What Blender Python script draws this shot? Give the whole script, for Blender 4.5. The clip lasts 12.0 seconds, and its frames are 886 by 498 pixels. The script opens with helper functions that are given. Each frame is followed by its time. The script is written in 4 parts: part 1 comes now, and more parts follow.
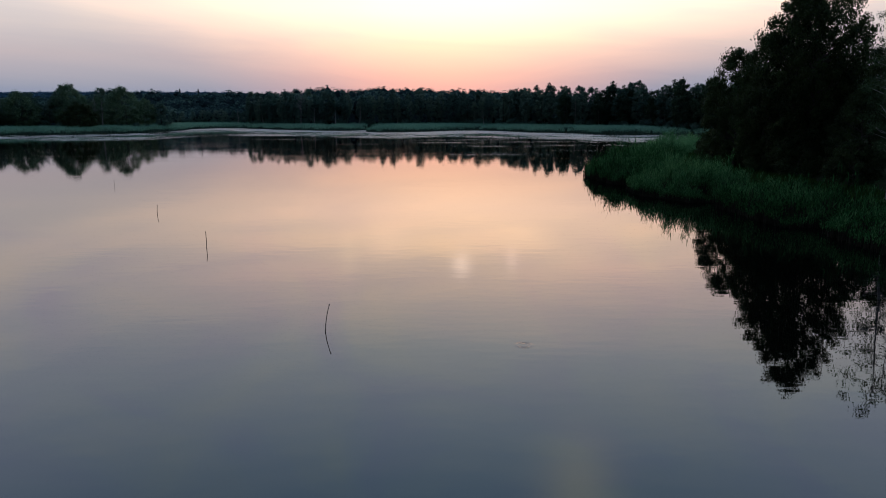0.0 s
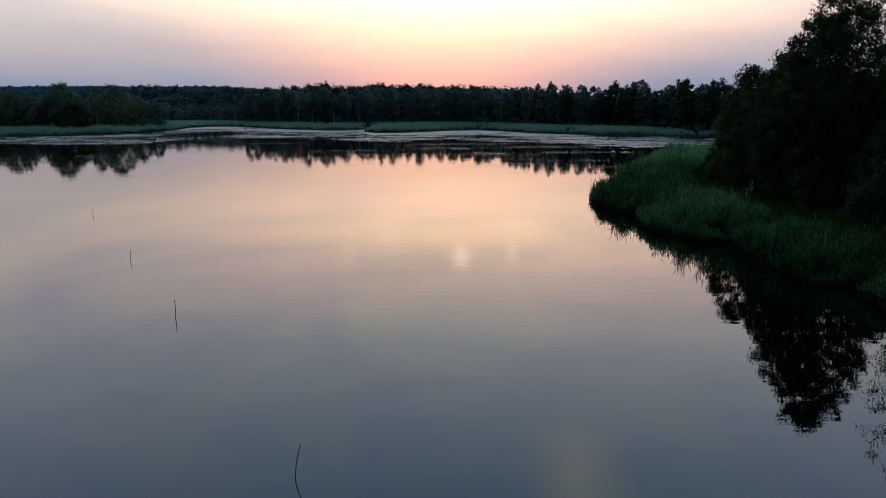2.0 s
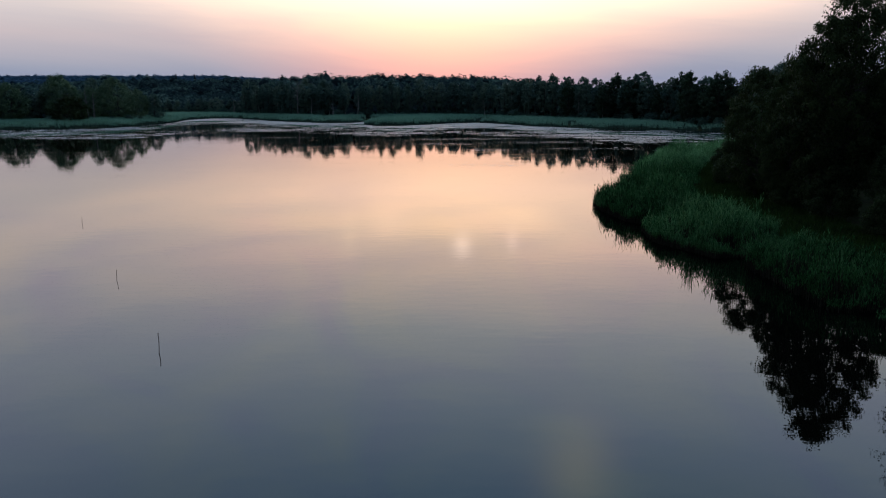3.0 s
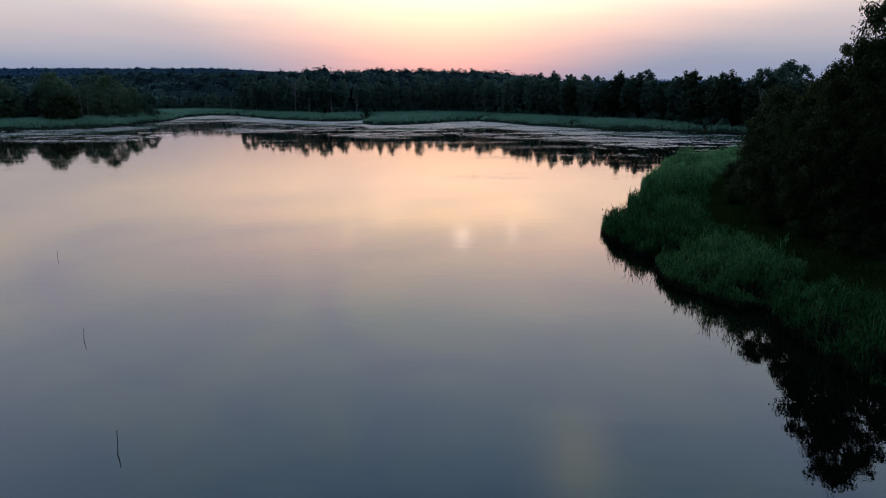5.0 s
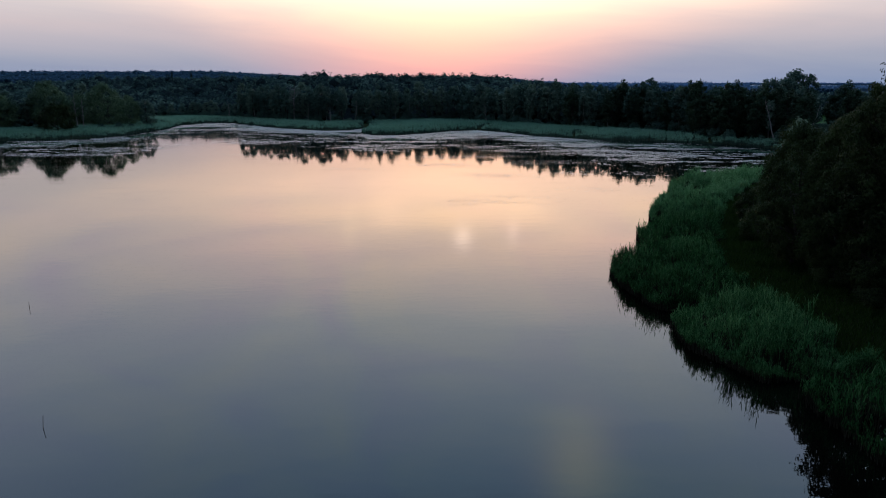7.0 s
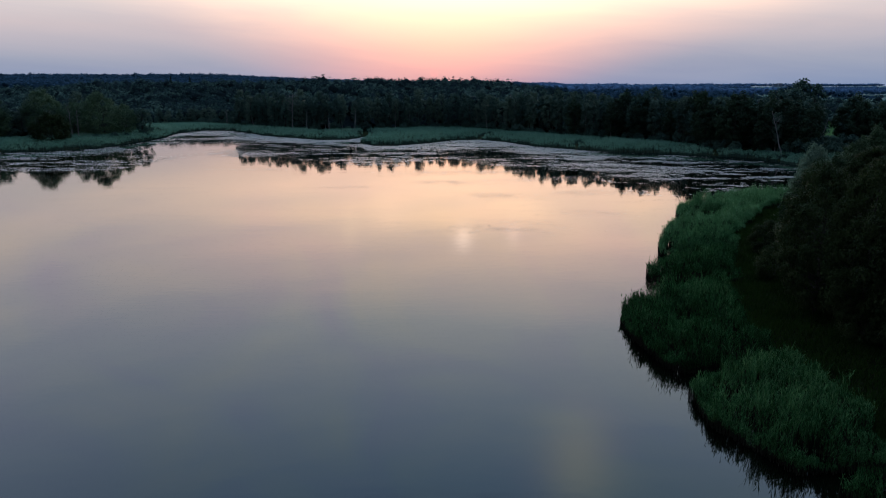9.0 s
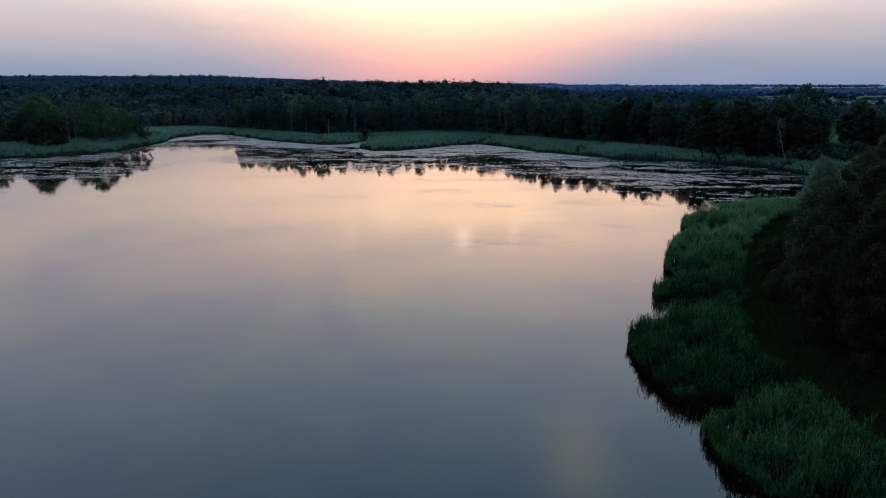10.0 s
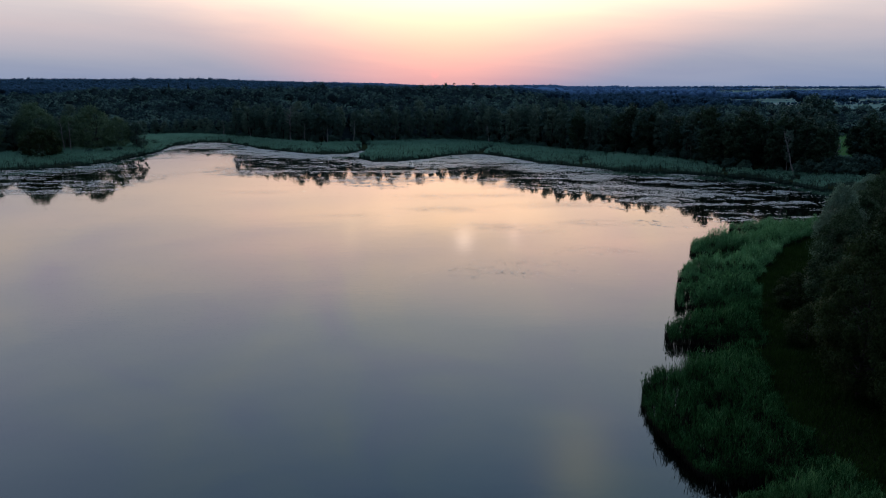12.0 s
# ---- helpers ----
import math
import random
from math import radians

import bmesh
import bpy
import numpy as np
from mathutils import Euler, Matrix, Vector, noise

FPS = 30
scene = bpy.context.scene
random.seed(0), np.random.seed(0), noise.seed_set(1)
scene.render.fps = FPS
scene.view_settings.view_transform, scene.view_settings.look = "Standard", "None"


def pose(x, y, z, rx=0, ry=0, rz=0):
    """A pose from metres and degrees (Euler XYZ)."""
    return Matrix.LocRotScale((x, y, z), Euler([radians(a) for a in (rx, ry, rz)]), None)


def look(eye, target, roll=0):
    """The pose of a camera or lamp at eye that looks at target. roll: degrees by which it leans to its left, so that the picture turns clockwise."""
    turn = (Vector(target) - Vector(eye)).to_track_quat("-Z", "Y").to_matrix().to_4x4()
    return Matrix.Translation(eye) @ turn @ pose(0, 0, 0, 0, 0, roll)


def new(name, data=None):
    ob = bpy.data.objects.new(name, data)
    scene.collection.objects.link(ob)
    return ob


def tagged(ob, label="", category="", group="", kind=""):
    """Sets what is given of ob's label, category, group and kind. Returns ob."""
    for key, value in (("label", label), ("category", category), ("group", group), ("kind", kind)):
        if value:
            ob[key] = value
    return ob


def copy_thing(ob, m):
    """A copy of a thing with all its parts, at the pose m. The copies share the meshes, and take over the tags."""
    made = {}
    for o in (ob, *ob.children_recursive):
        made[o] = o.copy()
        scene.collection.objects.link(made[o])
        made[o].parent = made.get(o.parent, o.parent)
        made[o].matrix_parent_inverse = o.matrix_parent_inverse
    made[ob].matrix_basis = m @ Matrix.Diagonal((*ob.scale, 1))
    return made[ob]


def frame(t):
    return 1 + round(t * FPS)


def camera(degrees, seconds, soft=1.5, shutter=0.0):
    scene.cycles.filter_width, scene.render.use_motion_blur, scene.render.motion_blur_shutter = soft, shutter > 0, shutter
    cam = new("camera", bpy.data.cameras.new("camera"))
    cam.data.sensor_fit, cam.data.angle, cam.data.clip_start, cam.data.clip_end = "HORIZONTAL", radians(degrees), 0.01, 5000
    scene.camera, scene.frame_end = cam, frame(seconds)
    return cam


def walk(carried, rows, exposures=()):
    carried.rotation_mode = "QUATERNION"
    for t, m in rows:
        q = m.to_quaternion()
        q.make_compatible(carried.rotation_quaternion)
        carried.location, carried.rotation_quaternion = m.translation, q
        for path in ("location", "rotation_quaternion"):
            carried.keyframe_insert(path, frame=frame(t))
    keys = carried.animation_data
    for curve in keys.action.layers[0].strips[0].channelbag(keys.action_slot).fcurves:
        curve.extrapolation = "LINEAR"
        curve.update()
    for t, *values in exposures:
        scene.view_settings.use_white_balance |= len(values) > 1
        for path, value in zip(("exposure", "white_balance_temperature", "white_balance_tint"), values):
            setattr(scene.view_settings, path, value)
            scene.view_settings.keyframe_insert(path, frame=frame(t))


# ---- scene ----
cam = camera(63.50, 12.0, 1.0)


def fly(x, y, z, dip, turn):
    """A pose of the drone: place, degrees that it looks down, degrees that it is turned to the right."""
    return pose(x, y, z, 90 - dip, 0, -turn) @ pose(0, 0, 0, 0, 0, -0.14)


PATH = [
    (0.0, fly(0.00, -0.00, 7.14, 10.72, 0.09)),
    (0.5, fly(0.02, 1.20, 7.90, 10.68, 0.09)),
    (1.0, fly(0.08, 2.36, 8.63, 10.66, 0.09)),
    (1.5, fly(0.15, 3.52, 9.38, 10.91, 0.08)),
    (2.0, fly(0.20, 4.72, 10.16, 11.34, 0.08)),
    (2.5, fly(0.25, 5.87, 10.91, 11.78, 0.07)),
    (3.0, fly(0.29, 7.02, 11.67, 12.23, 0.04)),
    (5.0, fly(0.38, 11.90, 14.59, 12.95, 0.03)),
    (5.5, fly(0.42, 13.16, 15.37, 12.93, 0.02)),
    (6.0, fly(0.47, 14.40, 16.14, 12.92, 0.01)),
    (6.5, fly(0.50, 15.63, 16.91, 12.90, 0.00)),
    (7.0, fly(0.51, 16.85, 17.68, 12.91, -0.01)),
    (9.0, fly(0.61, 21.96, 20.84, 12.88, -0.05)),
    (9.5, fly(0.61, 23.29, 21.58, 12.87, -0.08)),
    (10.0, fly(0.62, 24.59, 22.31, 12.84, -0.08)),
    (10.5, fly(0.64, 25.84, 23.03, 12.82, -0.07)),
    (11.0, fly(0.63, 27.09, 23.75, 12.78, -0.08)),
    (11.5, fly(0.62, 28.36, 24.48, 12.78, -0.10)),
    (12.0, fly(0.62, 29.64, 25.23, 12.77, -0.11)),
]
walk(cam, PATH, [(0.0, -0.15), (1.5, -0.12), (3.0, -0.03), (5.0, 0.03), (12.0, 0.04)])

# ---- sky and sun ----
SUN_AZ, SUN_EL = -0.7, 0.9      # degrees right of straight ahead, degrees above the horizon

world = bpy.data.worlds.new("evening_sky")
scene.world = world
world.use_nodes = True
wn, wl = world.node_tree.nodes, world.node_tree.links
wn.clear()


def wmath(op, a, b=None, c=None, clamp=False):
    n = wn.new("ShaderNodeMath")
    n.operation, n.use_clamp = op, clamp
    for k, v in enumerate((a, b, c)):
        if v is None:
            continue
        if isinstance(v, (int, float)):
            n.inputs[k].default_value = v
        else:
            wl.new(v, n.inputs[k])
    return n.outputs[0]


def wramp(fac, stops):
    n = wn.new("ShaderNodeValToRGB")
    cr = n.color_ramp
    while len(cr.elements) < len(stops):
        cr.elements.new(0.5)
    for e, (p, c) in zip(cr.elements, stops):
        e.position, e.color = p, (*c, 1)
    wl.new(fac, n.inputs[0])
    return n.outputs[0]


def wmix(kind, fac, a, b):
    n = wn.new("ShaderNodeMix")
    n.data_type, n.blend_type = "RGBA", kind
    for k, v in ((0, fac), (6, a), (7, b)):
        if isinstance(v, (int, float)):
            n.inputs[k].default_value = v
        elif isinstance(v, tuple):
            n.inputs[k].default_value = (*v, 1)
        else:
            wl.new(v, n.inputs[k])
    return n.outputs[2]


tc = wn.new("ShaderNodeTexCoord")
sep = wn.new("ShaderNodeSeparateXYZ")
wl.new(tc.outputs["Generated"], sep.inputs[0])
dx, dy, dz = sep.outputs
elev = wmath("DEGREES", wmath("ARCSINE", dz))
azim = wmath("DEGREES", wmath("ARCTAN2", dx, dy))
efac = wmath("DIVIDE", elev, 60.0, clamp=True)
AHEAD = [(0.0, (0.58, 0.36, 0.41)), (0.02, (0.76, 0.43, 0.44)), (0.05, (1.08, 0.61, 0.51)), (0.085, (1.50, 0.93, 0.68)),
         (0.125, (2.10, 1.40, 1.02)), (0.17, (2.36, 1.65, 1.18)), (0.22, (2.10, 1.57, 1.29)), (0.31, (1.42, 1.48, 1.54)),
         (0.42, (1.10, 1.42, 1.82)), (0.52, (0.82, 1.33, 1.92)), (0.64, (0.55, 0.80, 1.20)), (1.0, (0.33, 0.47, 0.76))]
ASIDE = [(0.0, (0.225, 0.30, 0.46)), (0.03, (0.32, 0.36, 0.475)), (0.07, (0.56, 0.50, 0.54)), (0.12, (0.82, 0.73, 0.71)),
         (0.2, (1.06, 0.965, 1.00)), (0.31, (0.98, 1.12, 1.32)), (0.42, (0.88, 1.18, 1.60)), (0.52, (0.70, 1.13, 1.72)), (0.64, (0.48, 0.72, 1.15)),
         (1.0, (0.33, 0.47, 0.76))]
BEHIND = [(0.0, (0.025, 0.045, 0.10)), (0.25, (0.03, 0.045, 0.09)), (0.6, (0.09, 0.13, 0.22)), (1.0, (0.33, 0.47, 0.76))]
drift = wmath("MULTIPLY", wmath("MINIMUM", wmath("MAXIMUM", elev, 0.0), 12.0), 0.45)
off = wmath("ABSOLUTE", wmath("SUBTRACT", wmath("SUBTRACT", azim, SUN_AZ), drift))
side = wmath("DIVIDE", off, wmath("ADD", 13.5, wmath("MULTIPLY", wmath("MINIMUM", wmath("MAXIMUM", elev, 0.0), 8.0), 3.0)), clamp=True)
side = wmath("MULTIPLY", wmath("MULTIPLY", side, side), wmath("SUBTRACT", 3.0, wmath("MULTIPLY", side, 2.0)))
back = wmath("DIVIDE", wmath("SUBTRACT", off, 45.0), 70.0, clamp=True)
col = wmix("MIX", side, wramp(efac, AHEAD), wramp(efac, ASIDE))
col = wmix("MIX", back, col, wramp(efac, BEHIND))

# thin veils of cloud, drawn out along the horizon
veil_at = wn.new("ShaderNodeCombineXYZ")
wl.new(wmath("MULTIPLY", azim, 0.035), veil_at.inputs[0])
wl.new(wmath("MULTIPLY", wmath("ADD", elev, wmath("MULTIPLY", azim, 0.06)), 0.28), veil_at.inputs[1])
veil = wn.new("ShaderNodeTexNoise")
veil.inputs["Scale"].default_value, veil.inputs["Detail"].default_value, veil.inputs["Roughness"].default_value = 1.6, 5.0, 0.55
veil.inputs["Distortion"].default_value = 0.6
wl.new(veil_at.outputs[0], veil.inputs["Vector"])
veil_fac = wmath("MULTIPLY", wmath("SUBTRACT", veil.outputs[0], 0.5), wmath("ADD", 1.6, wmath("MULTIPLY", wmath("DIVIDE", wmath("SUBTRACT", elev, 6.0), 6.0, clamp=True), 1.0)))
veil_fac = wmath("MULTIPLY", veil_fac, wmath("SUBTRACT", 1.0, wmath("MULTIPLY", wmath("DIVIDE", wmath("SUBTRACT", elev, 11.0), 6.0, clamp=True), 0.65)))
col = wmix("MULTIPLY", 1.0, col, wramp(wmath("ADD", veil_fac, 0.5), [(0.0, (0.85, 0.89, 0.96)), (0.5, (1, 1, 1)), (1.0, (1.15, 1.08, 1.03))]))

# soft broad blotches in the high cloud
blotch_at = wn.new("ShaderNodeCombineXYZ")
wl.new(wmath("MULTIPLY", azim, 0.075), blotch_at.inputs[0])
wl.new(wmath("MULTIPLY", wmath("SUBTRACT", elev, wmath("MULTIPLY", azim, 0.15)), 0.11), blotch_at.inputs[1])
blotch = wn.new("ShaderNodeTexNoise")
blotch.inputs["Scale"].default_value, blotch.inputs["Detail"].default_value, blotch.inputs["Roughness"].default_value = 1.0, 3.0, 0.5
blotch.inputs["Distortion"].default_value = 0.8
wl.new(blotch_at.outputs[0], blotch.inputs["Vector"])
col = wmix("MULTIPLY", wmath("DIVIDE", wmath("SUBTRACT", elev, 4.0), 8.0, clamp=True), col,
           wramp(blotch.outputs[0], [(0.28, (0.95, 0.91, 1.01)), (0.5, (1, 1, 1)), (0.72, (1.10, 1.07, 0.97))]))


def glow(color_in, az, el, wide, high, tint):
    a = wmath("DIVIDE", wmath("SUBTRACT", azim, az), wide)
    e = wmath("DIVIDE", wmath("SUBTRACT", elev, el), high)
    g = wmath("POWER", 2.71828, wmath("MULTIPLY", wmath("ADD", wmath("MULTIPLY", a, a), wmath("MULTIPLY", e, e)), -1.0))
    return wmix("ADD", g, color_in, tint)


col = glow(col, SUN_AZ, SUN_EL, 0.22, 0.22, (0.22, 0.0, 0.0))      # the red disc in the haze
col = glow(col, SUN_AZ, 3.0, 6.5, 2.6, (0.10, 0.02, 0.0))
col = glow(col, 1.5, 8.0, 9.0, 3.4, (0.22, 0.12, 0.04))
col = glow(col, -4.5, 10.2, 1.6, 1.4, (0.24, 0.14, 0.07))
col = glow(col, 6.5, 9.6, 2.4, 1.0, (0.20, 0.11, 0.05))
col = glow(col, 1.6, 12.05, 0.75, 0.9, (0.9, 0.66, 0.52))          # bright gap in the high cloud
col = glow(col, 5.7, 11.6, 0.5, 0.9, (0.4, 0.28, 0.22))
col = glow(col, -7.6, 11.2, 0.7, 2.0, (0.14, 0.10, 0.05))
col = glow(col, 11.6, 29.0, 3.2, 3.8, (0.70, 0.52, 0.06))         # warm patch added above the view, mirrored in the water
col = glow(col, 8.6, 17.5, 3.2, 1.6, (0.12, 0.09, 0.02))
sky = wn.new("ShaderNodeTexSky")
sky.sky_type, sky.sun_disc = "NISHITA", False
sky.sun_elevation, sky.sun_rotation = radians(SUN_EL), radians(SUN_AZ)
col = wmix("ADD", 0.006, col, sky.outputs[0])
bg, wout = wn.new("ShaderNodeBackground"), wn.new("ShaderNodeOutputWorld")
wl.new(col, bg.inputs[0])
bg.inputs[1].default_value = 1.0
wl.new(bg.outputs[0], wout.inputs[0])

sun = new("sun", bpy.data.lights.new("sun", "SUN"))
sun.data.energy, sun.data.angle, sun.data.color = 0.1, radians(2.0), (1.0, 0.55, 0.38)
sun.matrix_world = look((math.sin(radians(SUN_AZ)) * 100, math.cos(radians(SUN_AZ)) * 100, math.tan(radians(SUN_EL)) * 100), (0, 0, 0))

# ---- materials ----


def material(name):
    m = bpy.data.materials.new(name)
    m.use_nodes = True
    return m, m.node_tree.nodes, m.node_tree.links, m.node_tree.nodes["Principled BSDF"]


def ramp_node(nodes, stops):
    n = nodes.new("ShaderNodeValToRGB")
    while len(n.color_ramp.elements) < len(stops):
        n.color_ramp.elements.new(0.5)
    for e, (p, c) in zip(n.color_ramp.elements, stops):
        e.position, e.color = p, (*c, 1)
    return n


def noise_node(nodes, links, scale, detail=4.0, rough=0.55, stretch=None):
    geo = nodes.new("ShaderNodeNewGeometry")
    n = nodes.new("ShaderNodeTexNoise")
    n.inputs["Scale"].default_value, n.inputs["Detail"].default_value, n.inputs["Roughness"].default_value = scale, detail, rough
    if stretch:
        mp = nodes.new("ShaderNodeMapping")
        mp.inputs["Scale"].default_value = stretch
        links.new(geo.outputs["Position"], mp.inputs[0])
        links.new(mp.outputs[0], n.inputs["Vector"])
    else:
        links.new(geo.outputs["Position"], n.inputs["Vector"])
    return n


def leaf_material(name, dark, light, through_leaf=0.25, rough=0.55, patch=0.35, vary=0.5, pale=None, gloss=0.04):
    """Foliage: each leaf its own tone, each plant its own tone, broad patches of younger growth."""
    m, nodes, links, p = material(name)
    geo, info = nodes.new("ShaderNodeNewGeometry"), nodes.new("ShaderNodeObjectInfo")
    tone = ramp_node(nodes, [(0.2, dark), (0.8, light)] if pale is None else [(0.15, dark), (0.62, light), (0.95, pale)])
    n = noise_node(nodes, links, patch, 3.0)
    s1 = nodes.new("ShaderNodeMath")
    s1.operation = "MULTIPLY_ADD"
    links.new(geo.outputs["Random Per Island"], s1.inputs[0])
    s1.inputs[1].default_value = vary
    s2 = nodes.new("ShaderNodeMath")
    s2.operation = "MULTIPLY_ADD"
    links.new(info.outputs["Random"], s2.inputs[0])
    s2.inputs[1].default_value, s2.inputs[2].default_value = 0.3, -0.1 - vary * 0.5
    links.new(s2.outputs[0], s1.inputs[2])
    s3 = nodes.new("ShaderNodeMath")
    s3.operation, s3.use_clamp = "ADD", True
    links.new(n.outputs[0], s3.inputs[0])
    links.new(s1.outputs[0], s3.inputs[1])
    links.new(s3.outputs[0], tone.inputs[0])
    links.new(tone.outputs[0], p.inputs["Base Color"])
    p.inputs["Roughness"].default_value = rough
    p.inputs["Specular IOR Level"].default_value = gloss
    tr, mix = nodes.new("ShaderNodeBsdfTranslucent"), nodes.new("ShaderNodeMixShader")
    links.new(tone.outputs[0], tr.inputs[0])
    mix.inputs[0].default_value = through_leaf
    links.new(p.outputs[0], mix.inputs[1])
    links.new(tr.outputs[0], mix.inputs[2])
    links.new(mix.outputs[0], nodes["Material Output"].inputs[0])
    return m


def bark_material(name, dark, light, scale=3.0, stretch=(1, 1, 0.25)):
    m, nodes, links, p = material(name)
    n = noise_node(nodes, links, scale, 6.0, 0.65, stretch)
    c = ramp_node(nodes, [(0.3, dark), (0.7, light)])
    links.new(n.outputs[0], c.inputs[0])
    links.new(c.outputs[0], p.inputs["Base Color"])
    p.inputs["Roughness"].default_value = 0.9
    b = nodes.new("ShaderNodeBump")
    b.inputs["Strength"].default_value, b.inputs["Distance"].default_value = 0.6, 0.03
    links.new(n.outputs[0], b.inputs["Height"])
    links.new(b.outputs[0], p.inputs["Normal"])
    return m


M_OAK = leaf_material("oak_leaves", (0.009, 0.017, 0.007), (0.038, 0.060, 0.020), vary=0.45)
M_ALDER = leaf_material("alder_leaves", (0.030, 0.064, 0.054), (0.086, 0.152, 0.110))
M_SPIT = leaf_material("spit_willow_leaves", (0.045, 0.088, 0.052), (0.130, 0.205, 0.105), patch=0.2)
# darker copy of the alder leaves: the eastern edge's shade is in the colour
M_SHADED_ALDER = leaf_material("shaded_alder_leaves", (0.013, 0.028, 0.018), (0.042, 0.075, 0.040))
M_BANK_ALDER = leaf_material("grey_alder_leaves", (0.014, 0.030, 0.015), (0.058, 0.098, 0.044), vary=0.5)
M_BIRCH_LEAF = leaf_material("birch_leaves", (0.056, 0.098, 0.074), (0.13, 0.20, 0.14))
M_WILLOW = leaf_material("willow_leaves", (0.075, 0.13, 0.085), (0.19, 0.28, 0.18))
M_SPRUCE = leaf_material("spruce_needles", (0.012, 0.022, 0.016), (0.025, 0.042, 0.028), 0.05)
M_WOODS = leaf_material("woodland_canopy", (0.026, 0.056, 0.056), (0.105, 0.190, 0.158), 0.15, patch=0.09, vary=0.25, gloss=0.0)
M_WOODS_DARK = leaf_material("oak_canopy", (0.013, 0.030, 0.034), (0.054, 0.100, 0.092), 0.15, patch=0.09, vary=0.25, gloss=0.0)
M_WOODS_PALE = leaf_material("birch_canopy", (0.050, 0.100, 0.092), (0.150, 0.250, 0.195), 0.15, patch=0.09, vary=0.25, gloss=0.0)
# ridge and far canopies: the blue haze of distance is in the base colour
M_FAR_RIDGE = leaf_material("hazed_far_canopy", (0.085, 0.170, 0.285), (0.115, 0.215, 0.345), 0.2, patch=0.01, vary=0.08, gloss=0.0)
M_RIDGE = leaf_material("hazed_ridge_canopy", (0.046, 0.104, 0.160), (0.074, 0.150, 0.225), 0.2, patch=0.02, vary=0.12, gloss=0.0)
# hearts and floor of the ridge woods: haze blue plus painted shade
M_RIDGE_SHADE = leaf_material("shaded_ridge_hearts", (0.012, 0.030, 0.044), (0.024, 0.052, 0.076), 0.1, patch=0.02, vary=0.12, gloss=0.0)
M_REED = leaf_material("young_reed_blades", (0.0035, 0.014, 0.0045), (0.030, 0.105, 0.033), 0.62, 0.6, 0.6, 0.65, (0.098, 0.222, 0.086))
# two lighter copies of the reed blades, brighter light put into the colour
M_MID_REED = leaf_material("lit_mid_reed_blades", (0.012, 0.046, 0.016), (0.084, 0.222, 0.084), 0.65, 0.6, 0.5, 0.55, (0.180, 0.355, 0.165))
M_LIT_REED = leaf_material("lit_far_reed_blades", (0.085, 0.200, 0.135), (0.190, 0.36, 0.245), 0.55, 0.5, 0.09)
# lower stems: dead stalks, darkened further for the shade inside the beds
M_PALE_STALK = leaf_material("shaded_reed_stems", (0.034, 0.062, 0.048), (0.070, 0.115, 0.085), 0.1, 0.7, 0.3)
M_STALK = leaf_material("shaded_dead_stalks", (0.012, 0.013, 0.009), (0.035, 0.034, 0.022), 0.0, 0.8, 0.5)
M_GRASS = leaf_material("grass_blades", (0.009, 0.024, 0.005), (0.026, 0.054, 0.010), 0.25, 0.6, 0.3)
M_BARK = bark_material("dark_bark", (0.012, 0.010, 0.008), (0.045, 0.038, 0.030))
# inner twigs, with the shade inside the crowns put into their colour
M_SHADED_TWIGS = bark_material("shaded_inner_twigs", (0.006, 0.012, 0.014), (0.022, 0.036, 0.036), 0.8, (1, 1, 1))
M_SHADED_TWIGS.node_tree.nodes["Principled BSDF"].inputs["Specular IOR Level"].default_value = 0.0
M_BIRCH_BARK = bark_material("birch_bark", (0.06, 0.055, 0.05), (0.40, 0.39, 0.36), 2.0, (1, 1, 2.5))
M_DEADWOOD = bark_material("bleached_wood", (0.12, 0.115, 0.11), (0.30, 0.29, 0.27))
M_STICK = bark_material("wet_stick", (0.02, 0.016, 0.012), (0.07, 0.055, 0.04), 9.0)


